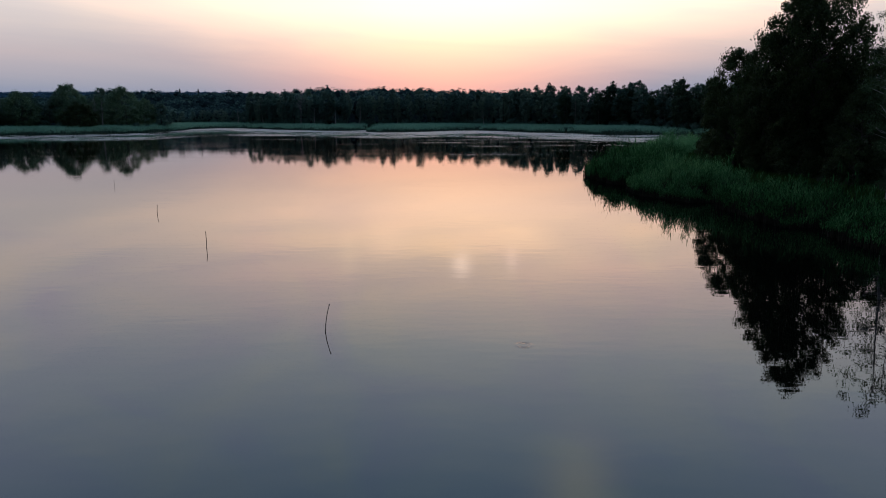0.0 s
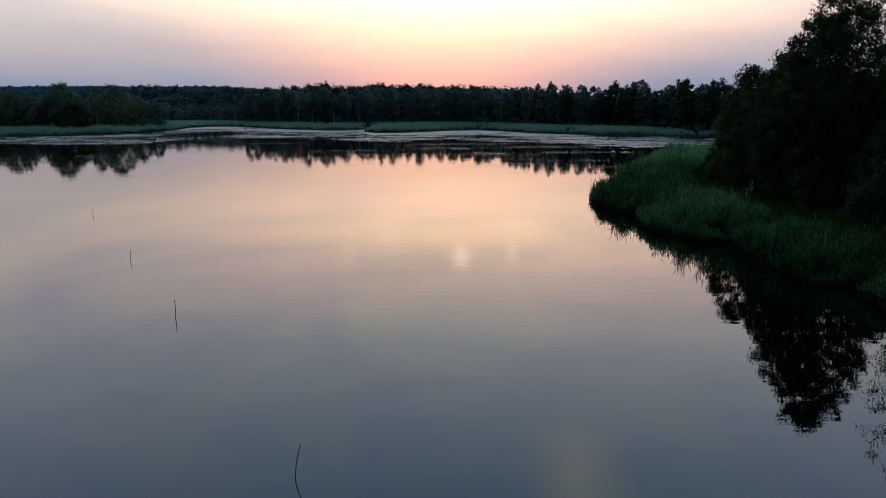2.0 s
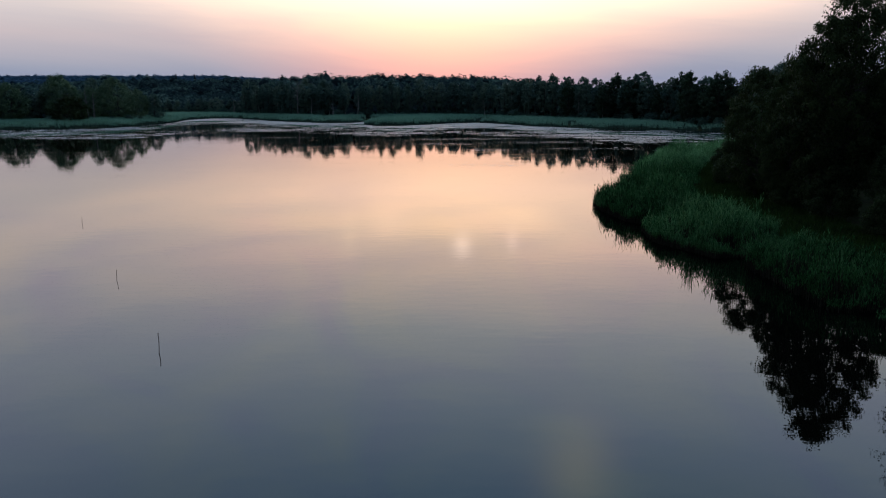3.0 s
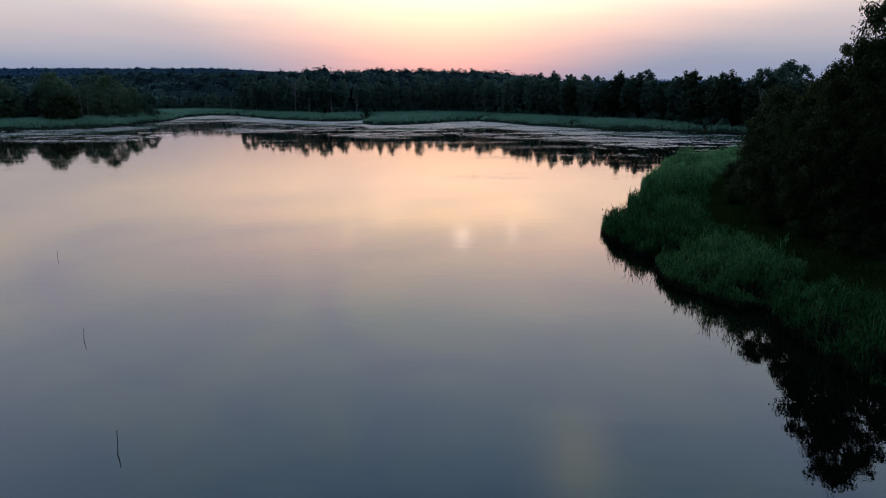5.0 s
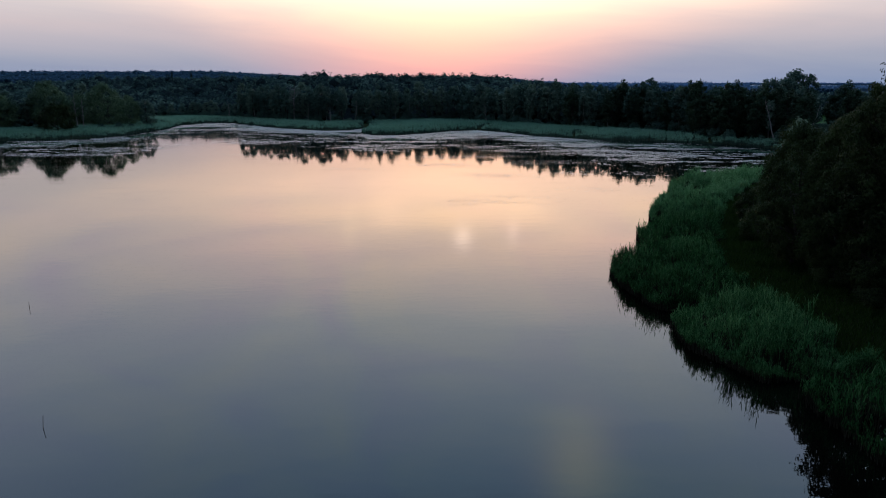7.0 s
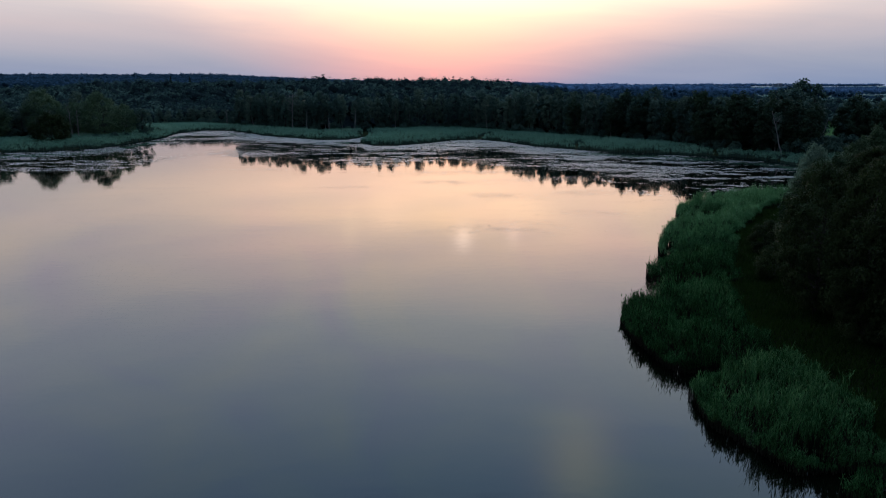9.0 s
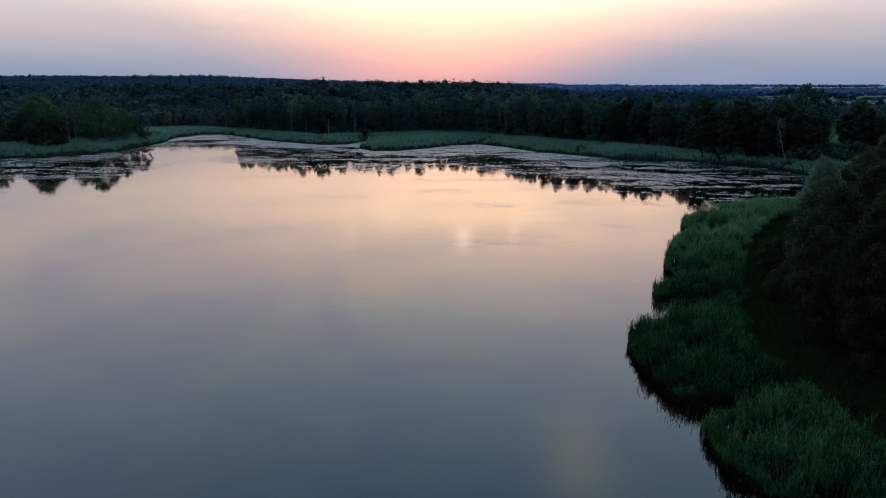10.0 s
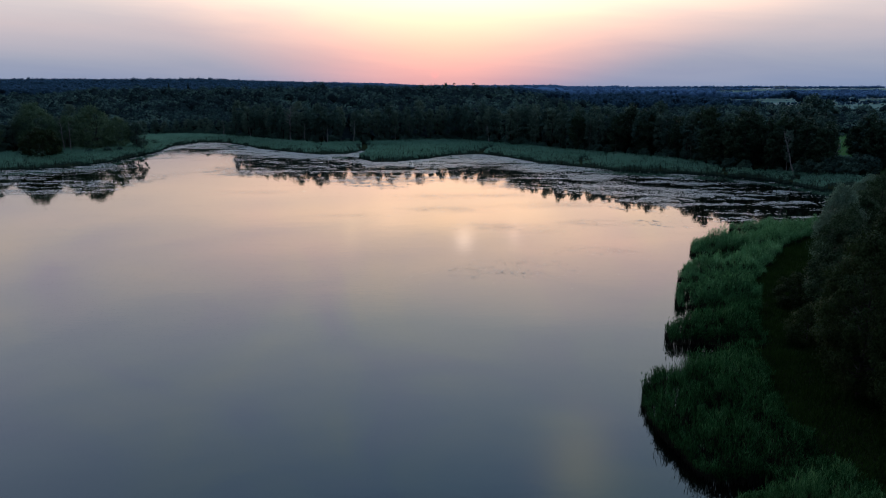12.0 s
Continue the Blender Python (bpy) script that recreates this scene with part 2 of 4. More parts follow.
def water_material():
    m, nodes, links, p = material("lake_water")
    p.inputs["Base Color"].default_value = (0.0012, 0.0012, 0.0009, 1)
    p.inputs["IOR"].default_value = 1.33
    p.inputs["Specular IOR Level"].default_value = 0.5
    calm = noise_node(nodes, links, 0.035, 3.0)
    r = nodes.new("ShaderNodeMapRange")
    r.inputs["From Min"].default_value, r.inputs["From Max"].default_value = 0.35, 0.7
    r.inputs["To Min"].default_value, r.inputs["To Max"].default_value = 0.001, 0.009
    links.new(calm.outputs[0], r.inputs[0])
    geo, xyz = nodes.new("ShaderNodeNewGeometry"), nodes.new("ShaderNodeSeparateXYZ")
    links.new(geo.outputs["Position"], xyz.inputs[0])
    off_shore = nodes.new("ShaderNodeMapRange")
    off_shore.interpolation_type = "SMOOTHSTEP"
    off_shore.inputs["From Min"].default_value, off_shore.inputs["From Max"].default_value = 80, 125
    links.new(xyz.outputs[1], off_shore.inputs[0])
    cat = noise_node(nodes, links, 0.22, 5.0, 0.65, (0.22, 1.0, 1.0))
    paw = nodes.new("ShaderNodeMapRange")
    paw.inputs["From Min"].default_value, paw.inputs["From Max"].default_value = 0.46, 0.62
    paw.inputs["To Min"].default_value, paw.inputs["To Max"].default_value = 0.012, 0.065
    links.new(cat.outputs[0], paw.inputs[0])
    breeze = nodes.new("ShaderNodeMath")
    breeze.operation = "MULTIPLY_ADD"
    links.new(off_shore.outputs[0], breeze.inputs[0])
    links.new(paw.outputs[0], breeze.inputs[1])
    links.new(r.outputs[0], breeze.inputs[2])
    links.new(breeze.outputs[0], p.inputs["Roughness"])
    fine = noise_node(nodes, links, 1.5, 2.0, 0.5, (0.45, 1.0, 1.0))
    slow = noise_node(nodes, links, 0.35, 2.0, 0.5, (0.5, 1.0, 1.0))
    amp = nodes.new("ShaderNodeMath")
    amp.operation = "MULTIPLY"
    links.new(fine.outputs[0], amp.inputs[0])
    links.new(calm.outputs[0], amp.inputs[1])
    b1, b2 = nodes.new("ShaderNodeBump"), nodes.new("ShaderNodeBump")
    b1.inputs["Strength"].default_value, b1.inputs["Distance"].default_value = 1.0, 0.0055
    b2.inputs["Strength"].default_value, b2.inputs["Distance"].default_value = 1.0, 0.004
    links.new(amp.outputs[0], b1.inputs["Height"])
    links.new(slow.outputs[0], b2.inputs["Height"])
    links.new(b1.outputs[0], b2.inputs["Normal"])
    links.new(b2.outputs[0], p.inputs["Normal"])
    return m


def pad_material():
    m, nodes, links, p = material("floating_leaf")
    geo = nodes.new("ShaderNodeNewGeometry")
    c = ramp_node(nodes, [(0.0, (0.19, 0.205, 0.175)), (0.7, (0.29, 0.30, 0.26)), (1.0, (0.38, 0.375, 0.33))])
    links.new(geo.outputs["Random Per Island"], c.inputs[0])
    links.new(c.outputs[0], p.inputs["Base Color"])
    p.inputs["Roughness"].default_value = 0.36
    return m


def ground_material():
    """Meadow and field patches far out, woodland soil and short grass near the lake."""
    m, nodes, links, p = material("meadow_and_soil")
    big = nodes.new("ShaderNodeTexVoronoi")
    geo = nodes.new("ShaderNodeNewGeometry")
    mp = nodes.new("ShaderNodeMapping")
    mp.inputs["Scale"].default_value, mp.inputs["Rotation"].default_value = (0.0045, 0.0022, 0.0), (0, 0, 0.3)
    links.new(geo.outputs["Position"], mp.inputs[0])
    links.new(mp.outputs[0], big.inputs["Vector"])
    big.inputs["Scale"].default_value = 1.0
    sepc = nodes.new("ShaderNodeSeparateColor")
    links.new(big.outputs["Color"], sepc.inputs[0])
    # field tones carry a bluish tint for the haze of distance
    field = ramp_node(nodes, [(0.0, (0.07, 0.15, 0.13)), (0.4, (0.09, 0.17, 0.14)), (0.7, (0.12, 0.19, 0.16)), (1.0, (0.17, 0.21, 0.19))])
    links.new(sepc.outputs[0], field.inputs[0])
    fine = noise_node(nodes, links, 0.7, 6.0, 0.65)
    soil = ramp_node(nodes, [(0.3, (0.012, 0.013, 0.007)), (0.55, (0.018, 0.026, 0.009)), (0.75, (0.030, 0.048, 0.012))])
    links.new(fine.outputs[0], soil.inputs[0])
    dist = nodes.new("ShaderNodeVectorMath")
    dist.operation = "DISTANCE"
    links.new(geo.outputs["Position"], dist.inputs[0])
    dist.inputs[1].default_value = (-40, 150, 0)
    mr = nodes.new("ShaderNodeMapRange")
    mr.inputs["From Min"].default_value, mr.inputs["From Max"].default_value = 170, 215
    links.new(dist.outputs["Value"], mr.inputs[0])
    place_x = nodes.new("ShaderNodeSeparateXYZ")
    links.new(geo.outputs["Position"], place_x.inputs[0])
    east = nodes.new("ShaderNodeMapRange")
    east.inputs["From Min"].default_value, east.inputs["From Max"].default_value = 96, 120
    links.new(place_x.outputs[0], east.inputs[0])
    both = nodes.new("ShaderNodeMath")
    both.operation = "MULTIPLY"
    links.new(mr.outputs[0], both.inputs[0])
    links.new(east.outputs[0], both.inputs[1])
    mix = nodes.new("ShaderNodeMix")
    mix.data_type = "RGBA"
    links.new(both.outputs[0], mix.inputs[0])
    links.new(soil.outputs[0], mix.inputs[6])
    # green meadow passes into the haze-tinted fields further out
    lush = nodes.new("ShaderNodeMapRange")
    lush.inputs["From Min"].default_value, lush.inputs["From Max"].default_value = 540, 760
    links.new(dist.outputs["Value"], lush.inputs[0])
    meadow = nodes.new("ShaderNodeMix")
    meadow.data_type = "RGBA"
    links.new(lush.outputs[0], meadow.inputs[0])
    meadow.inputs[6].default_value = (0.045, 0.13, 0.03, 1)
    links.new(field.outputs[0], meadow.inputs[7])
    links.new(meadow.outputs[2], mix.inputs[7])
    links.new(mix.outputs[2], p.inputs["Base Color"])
    p.inputs["Roughness"].default_value = 0.95
    p.inputs["Specular IOR Level"].default_value = 0.03
    b = nodes.new("ShaderNodeBump")
    b.inputs["Strength"].default_value, b.inputs["Distance"].default_value = 0.8, 0.08
    links.new(fine.outputs[0], b.inputs["Height"])
    links.new(b.outputs[0], p.inputs["Normal"])
    return m


def plain_material(name, color, rough, var=0.15):
    m, nodes, links, p = material(name)
    n = noise_node(nodes, links, 0.4, 4.0)
    c = ramp_node(nodes, [(0.3, tuple(v * (1 - var) for v in color)), (0.7, tuple(v * (1 + var) for v in color))])
    links.new(n.outputs[0], c.inputs[0])
    links.new(c.outputs[0], p.inputs["Base Color"])
    p.inputs["Roughness"].default_value = rough
    return m


M_WATER, M_PAD, M_GROUND = water_material(), pad_material(), ground_material()
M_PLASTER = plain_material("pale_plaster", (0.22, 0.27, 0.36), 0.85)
M_ROOF = plain_material("grey_roofing", (0.22, 0.2, 0.19), 0.8)

# ---- mesh helpers ----
rng = np.random.default_rng(7)


def faces_mesh(name, verts, sides, mat, second=None, first_n=0):
    """A mesh of separate faces: verts is (faces, sides, 3). The first_n faces take the second material."""
    n = len(verts)
    me = bpy.data.meshes.new(name)
    me.vertices.add(n * sides)
    me.vertices.foreach_set("co", np.ascontiguousarray(verts, dtype=np.float32).ravel())
    me.loops.add(n * sides)
    me.loops.foreach_set("vertex_index", np.arange(n * sides, dtype=np.int32))
    me.polygons.add(n)
    me.polygons.foreach_set("loop_start", np.arange(0, n * sides, sides, dtype=np.int32))
    me.materials.append(mat)
    if second:
        me.materials.append(second)
        slots = np.zeros(n, dtype=np.int32)
        slots[:first_n] = 1
        me.polygons.foreach_set("material_index", slots)
    me.update(calc_edges=True)
    return me


def part(name, bm_or_mesh, mat, parent, label=""):
    """Links a bmesh or a mesh as one object under a thing or a part."""
    if isinstance(bm_or_mesh, bmesh.types.BMesh):
        me = bpy.data.meshes.new(name)
        bm_or_mesh.to_mesh(me)
        bm_or_mesh.free()
        me.materials.append(mat)
    else:
        me = bm_or_mesh
    ob = new(name, me)
    ob.parent = parent
    return tagged(ob, label)


def unit(v):
    return v / np.maximum(np.linalg.norm(v, axis=-1, keepdims=True), 1e-9)


def leaf_quads(centres, length, width, droop=0.0, facing=None, loose=0.35):
    """Kite-shaped leaves, slightly folded, in random directions or roughly facing the given way."""
    n = len(centres)
    if facing is None:
        u = unit(rng.normal(size=(n, 3)) - np.array([0, 0, droop]))
        w = unit(np.cross(u, rng.normal(size=(n, 3))))
    else:
        face = unit(facing + rng.normal(size=(n, 3)) * loose)
        u = unit(np.cross(face, rng.normal(size=(n, 3))) - np.array([0, 0, droop]))
        w = unit(np.cross(u, face))
    nrm = np.cross(u, w)
    a, b = (length * rng.uniform(0.7, 1.3, n))[:, None], (width * rng.uniform(0.7, 1.3, n))[:, None]
    fold = nrm * b * 0.35
    return np.stack([centres - u * a * 0.5, centres + w * b * 0.5 + u * a * 0.08 + fold,
                     centres + u * a * 0.5, centres - w * b * 0.5 + u * a * 0.08 + fold], axis=1)


def tube(bm, pts, radii, sides=6):
    """A tapered tube along pts, closed at its end."""
    rings = []
    for k, (p, r) in enumerate(zip(pts, radii)):
        p = Vector(p)
        d = (Vector(pts[min(k + 1, len(pts) - 1)]) - Vector(pts[max(k - 1, 0)])).normalized()
        e1 = d.orthogonal().normalized()
        e2 = d.cross(e1)
        rings.append([bm.verts.new(p + (e1 * math.cos(a) + e2 * math.sin(a)) * r) for a in (2 * math.pi * i / sides for i in range(sides))])
    for r0, r1 in zip(rings, rings[1:]):
        for i in range(sides):
            bm.faces.new((r0[i], r0[(i + 1) % sides], r1[(i + 1) % sides], r1[i]))
    bm.faces.new(rings[-1])
    bm.faces.new(rings[0][::-1])


def crown_clumps(n, height, radius, base, shape, seed):
    """Centres of leaf clumps in an uneven crown: more towards the outside, bulging lobes, gaps between."""
    r = np.random.default_rng(seed)
    lobes = unit(r.normal(size=(7, 3)) + np.array([0, 0, 0.3]))
    push = r.uniform(0.05, 0.32, 7)
    out = []
    while len(out) < n:
        d = unit(r.normal(size=3))
        t = (d[2] + 1) / 2
        z = base + (height - base) * t
        prof = math.sin(math.pi * min(max(t, 0.03), 0.985) ** shape) ** 0.62
        bulge = 1 + float(np.max(push * np.clip(lobes @ d, 0, 1) ** 3)) - 0.12
        rr = radius * prof * bulge * r.uniform(0.35, 1.0) ** 0.45
        a = math.atan2(d[1], d[0])
        out.append((rr * math.cos(a), rr * math.sin(a), z + r.normal() * 0.03 * height))
    return np.array(out)


def make_tree(name, label, category, seed, height, radius, base, clumps, per_clump, clump_r, leaf, leaf_mat, bark_mat,
              shape=0.9, trunk_r=0.0, droop=0.15, limbs=26, stems=1, flat=0.75):
    """A tree: tapered trunk with limbs that reach for the leaf clumps, and a crown of single leaves."""
    r = np.random.default_rng(seed)
    root = tagged(new(name), label, category)
    cc = crown_clumps(clumps, height - clump_r * 0.6, radius - clump_r * 0.4, base, shape, seed)
    trunk_r = trunk_r or height * 0.014
    bm = bmesh.new()
    lean = r.normal(size=2) * height * 0.02
    for s in range(stems):
        foot = r.normal(size=2) * (0.0 if stems == 1 else radius * 0.12)
        top = r.normal(size=2) * (0.0 if stems == 1 else radius * 0.35) + lean
        pts = [(foot[0], foot[1], -0.4)]
        for k in range(1, 8):
            f = k / 7
            pts.append((foot[0] + (top[0] - foot[0]) * f + r.normal() * 0.05 * trunk_r * 8, foot[1] + (top[1] - foot[1]) * f + r.normal() * 0.05 * trunk_r * 8, height * 0.93 * f))
        tube(bm, pts, [trunk_r * (1.25, 1.0, 0.85, 0.7, 0.55, 0.4, 0.25, 0.1)[k] / stems ** 0.4 for k in range(8)], 7)
    for c in cc[r.permutation(len(cc))[:limbs]]:
        f = min(max((c[2] - 0.25 * math.hypot(c[0], c[1]) * 2) / (height * 0.93), 0.12), 0.9)
        start = Vector((lean[0] * f, lean[1] * f, height * 0.93 * f))
        end = Vector(c)
        mid = start.lerp(end, 0.5) + Vector((0, 0, -0.06 * (end - start).length)) + Vector(r.normal(size=3)) * 0.12
        rad = trunk_r * (1 - f) * 0.5 + 0.012
        tube(bm, [start, mid, end], [rad, rad * 0.6, rad * 0.2], 5)
    part("trunk", bm, bark_mat, root)
    n = clumps * per_clump
    which = np.repeat(np.arange(clumps), per_clump)
    size = r.uniform(0.6, 1.25, clumps)[which]
    p = unit(r.normal(size=(n, 3))) * (r.uniform(0, 1, n) ** 0.5)[:, None] * (clump_r * size)[:, None]
    p[:, 2] *= flat
    part("crown", faces_mesh("crown", leaf_quads(cc[which] + p, leaf, leaf * 0.6, droop, unit(p) + np.array([0, 0, 0.25])), 4, leaf_mat), leaf_mat, root)
    return root


def put(ob, x, y, z, turn=0.0, size=1.0, wide=1.0):
    return copy_thing(ob, pose(x, y, z, 0, 0, turn) @ Matrix.Diagonal((size * wide, size * wide, size, 1)))


# ---- the lake's outline ----
EAST = [(53.2, 158.6), (51.2, 154.4), (50, 149.5), (43.5, 144), (40, 141), (38.4, 136.3), (38, 131), (34.8, 127.5), (33, 124), (31.7, 121.6), (32, 118),
        (29.8, 115.5), (28.3, 112), (27.7, 109.2), (28.5, 105.5), (25.6, 102.5), (23.6, 100.5), (23.1, 97.3), (25.5, 95), (25.2, 91.6), (22, 89.4),
        (19.6, 88.5), (17.6, 86.4), (16.5, 83.2), (16.4, 79), (17.4, 72.5), (18.6, 71), (18.6, 69.3), (17.6, 68), (17.2, 63), (18.5, 60.5), (19.8, 57.5), (21.5, 56.3),
        (21, 54.5), (21.2, 48), (21.4, 44.5), (23, 43.4), (22.4, 40), (22.6, 30), (24, 15), (28, 0), (34, -30)]
SOUTH = [(20, -80), (-60, -95), (-140, -70), (-185, 0), (-190, 100), (-178, 200), (-163, 245)]
NORTH = [(-142, 252.5), (-130, 257.5), (-120.5, 263.5), (-115.5, 276), (-113.8, 290), (-113.5, 304), (-113.6, 319), (-117, 335), (-119, 354), (-113, 368), (-100, 364),
         (-85, 345.6), (-76.4, 331), (-64.5, 320), (-53.5, 309.5), (-46, 304.5), (-36.6, 307), (-32.5, 322), (-30.5, 322), (-31, 291), (-24, 276.7), (-16, 276.5),
         (-4.7, 288), (3.6, 301), (14.5, 305.4), (24, 291.7), (32, 273.5), (40, 264.4), (47.8, 256), (55, 249.5), (70.5, 243.3), (81.2, 234.8),
         (88.7, 227), (92.8, 213), (94.5, 206), (92, 190), (84, 175), (73, 165), (62, 160)]
LAKE = np.array(NORTH + EAST + SOUTH, dtype=float)


def poly_inside(poly, x, y):
    x, y = np.asarray(x, float), np.asarray(y, float)
    inside = np.zeros(x.shape, bool)
    for (x0, y0), (x1, y1) in zip(poly, np.roll(poly, -1, axis=0)):
        cross = ((y0 > y) != (y1 > y)) & (x < (x1 - x0) * (y - y0) / (y1 - y0 + 1e-12) + x0)
        inside ^= cross
    return inside


def edge_distance(poly, x, y, closed=True):
    x, y = np.asarray(x, float), np.asarray(y, float)
    best = np.full(x.shape, 1e9)
    ends = np.roll(poly, -1, axis=0) if closed else poly[1:]
    for (x0, y0), (x1, y1) in zip(poly, ends):
        ex, ey = x1 - x0, y1 - y0
        t = np.clip(((x - x0) * ex + (y - y0) * ey) / (ex * ex + ey * ey + 1e-9), 0, 1)
        best = np.minimum(best, np.hypot(x - x0 - t * ex, y - y0 - t * ey))
    return best


def ease(v, a, b):
    t = np.clip((v - a) / (b - a), 0, 1)
    return t * t * (3 - 2 * t)


def wave(x, y, s, seed=0.0):
    """A cheap smooth unevenness between -1 and 1."""
    return (np.sin(x / s + seed) * np.cos(y / s * 1.13 - seed * 1.7) + np.sin((x * 0.6 + y) / s * 1.9 + 2 * seed) * 0.5 + np.sin((x - 0.7 * y) / s * 3.1 + seed) * 0.25) / 1.75


def lattice(ix, iy, seed):
    v = np.sin(ix * 127.1 + iy * 311.7 + seed * 74.7) * 43758.5453
    return v - np.floor(v)


def rough_noise(x, y, size, seed=0.0, octaves=4):
    """Irregular noise between about -1 and 1, with features of the given size and smaller."""
    x, y = np.asarray(x, float) / size, np.asarray(y, float) / size
    total_v, amp, norm = 0.0, 1.0, 0.0
    for o in range(octaves):
        ix, iy = np.floor(x), np.floor(y)
        fx, fy = x - ix, y - iy
        fx, fy = fx * fx * (3 - 2 * fx), fy * fy * (3 - 2 * fy)
        a, b = lattice(ix, iy, seed + o), lattice(ix + 1, iy, seed + o)
        c, d = lattice(ix, iy + 1, seed + o), lattice(ix + 1, iy + 1, seed + o)
        total_v = total_v + amp * ((a * (1 - fx) + b * fx) * (1 - fy) + (c * (1 - fx) + d * fx) * fy - 0.5)
        norm += amp * 0.32
        x, y, amp = x * 2.03 + 11.3, y * 2.03 + 4.7, amp * 0.55
    return total_v / norm


def land(x, y):
    """Height of the ground: lake bed, low banks, wooded rise to the north-west, low hills at the horizon."""
    x, y = np.asarray(x, float), np.asarray(y, float)
    d = edge_distance(LAKE, x, y)
    ins = poly_inside(LAKE, x, y)
    h = np.where(ins, -np.minimum(0.04 + d * 0.12, 1.6), np.minimum(-0.22 + d * 0.07, 0.7))
    far = np.hypot(x, y - 150)
    h = h + ease(y, 680, 1000) * ease(-x, 60, 350) * 11.0 + ease(y, 425, 560) * ease(0.17 * y - x, 0, 80) * 6.5
    h = h + ease(far, 2400, 3900) * (9 + 5 * wave(x, y, 700.0, 1.0)) + ease(far, 300, 700) * 1.2 * wave(x, y, 160.0, 2.0)
    return h


def axis(lo, hi, step, reach):
    mid = list(np.arange(lo, hi + 0.1, step))
    a, b, s = [lo], [hi], step
    while b[-1] < reach:
        s *= 1.22
        b.append(b[-1] + s)
    s = step
    while a[-1] > -reach:
        s *= 1.22
        a.append(a[-1] - s)
    return np.array(a[:0:-1] + mid + b[1:])


gx, gy = axis(-195, 120, 2.5, 4700), axis(-100, 410, 2.5, 4700)
XX, YY = np.meshgrid(gx, gy)
ZZ = land(XX, YY)
nx, ny = len(gx), len(gy)
idx = np.arange(nx * ny).reshape(ny, nx)
quads = np.stack([idx[:-1, :-1], idx[:-1, 1:], idx[1:, 1:], idx[1:, :-1]], axis=-1).reshape(-1, 4)
gm = bpy.data.meshes.new("ground")
gm.from_pydata(np.stack([XX, YY, ZZ], axis=-1).reshape(-1, 3).tolist(), [], quads.tolist())
gm.materials.append(M_GROUND)
gm.shade_smooth()
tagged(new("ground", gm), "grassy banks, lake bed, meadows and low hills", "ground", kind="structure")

bm = bmesh.new()
bm.faces.new([bm.verts.new((x, y, 0)) for x, y in ((-260, -150), (170, -150), (170, 420), (-260, 420))])
wm = bpy.data.meshes.new("water")
bm.to_mesh(wm)
bm.free()
wm.materials.append(M_WATER)
tagged(new("water", wm), "calm lake water mirroring the evening sky", "lake", kind="structure")


# ---- reeds ----
def reed_faces(x, y, z, h, blade, leaves, bend, low=0.04):
    """Reed stems, each a thin bent stalk with drooping leaves along its upper half."""
    n = len(x)
    foot = np.stack([x, y, z], axis=1)
    a = rng.uniform(0, 2 * np.pi, n)
    lean = np.stack([np.cos(a), np.sin(a), np.zeros(n)], axis=1) * (h * rng.uniform(0.02, bend, n))[:, None]
    up = np.stack([np.zeros(n), np.zeros(n), h], axis=1)
    b = rng.uniform(0, 2 * np.pi, n)
    w = np.stack([np.cos(b), np.sin(b), np.zeros(n)], axis=1) * blade * 0.32
    mid, tip = foot + up * 0.6 + lean * 0.35, foot + up + lean
    out = [np.stack([foot - w * 1.7, foot + w * 1.7, mid + w * 0.8, mid - w * 0.8], axis=1),
           np.stack([mid - w * 0.8, mid + w * 0.8, tip + w * 0.15, tip - w * 0.15], axis=1)]
    for k in range(leaves):
        f = low + (1 - low) * (rng.uniform(0.0, 1.0, n) ** (0.7 if k % 2 else 1.15) * 0.97)
        f = f[:, None]
        at = np.where(f < 0.6, foot + (mid - foot) * (f / 0.6), mid + (tip - mid) * ((f - 0.6) / 0.4))
        c = rng.uniform(0, 2 * np.pi, n)
        d = np.stack([np.cos(c), np.sin(c), rng.uniform(1.0, 3.4, n)], axis=1)
        d = unit(d) * (h * rng.uniform(0.16, 0.32, n))[:, None]
        s = np.stack([-np.sin(c), np.cos(c), np.zeros(n)], axis=1) * blade * rng.uniform(0.35, 0.6, n)[:, None]
        end = at + d - np.array([0, 0, 1]) * (h * rng.uniform(0.0, 0.10, n))[:, None]
        out.append(np.stack([at, at + d * 0.5 + s, end, at + d * 0.5 - s], axis=1))
    return np.concatenate(out)


def scatter(poly, density):
    lo, hi = poly.min(axis=0), poly.max(axis=0)
    n = int((hi[0] - lo[0]) * (hi[1] - lo[1]) * density)
    p = rng.uniform(lo, hi, (n, 2))
    return p[poly_inside(poly, p[:, 0], p[:, 1])]


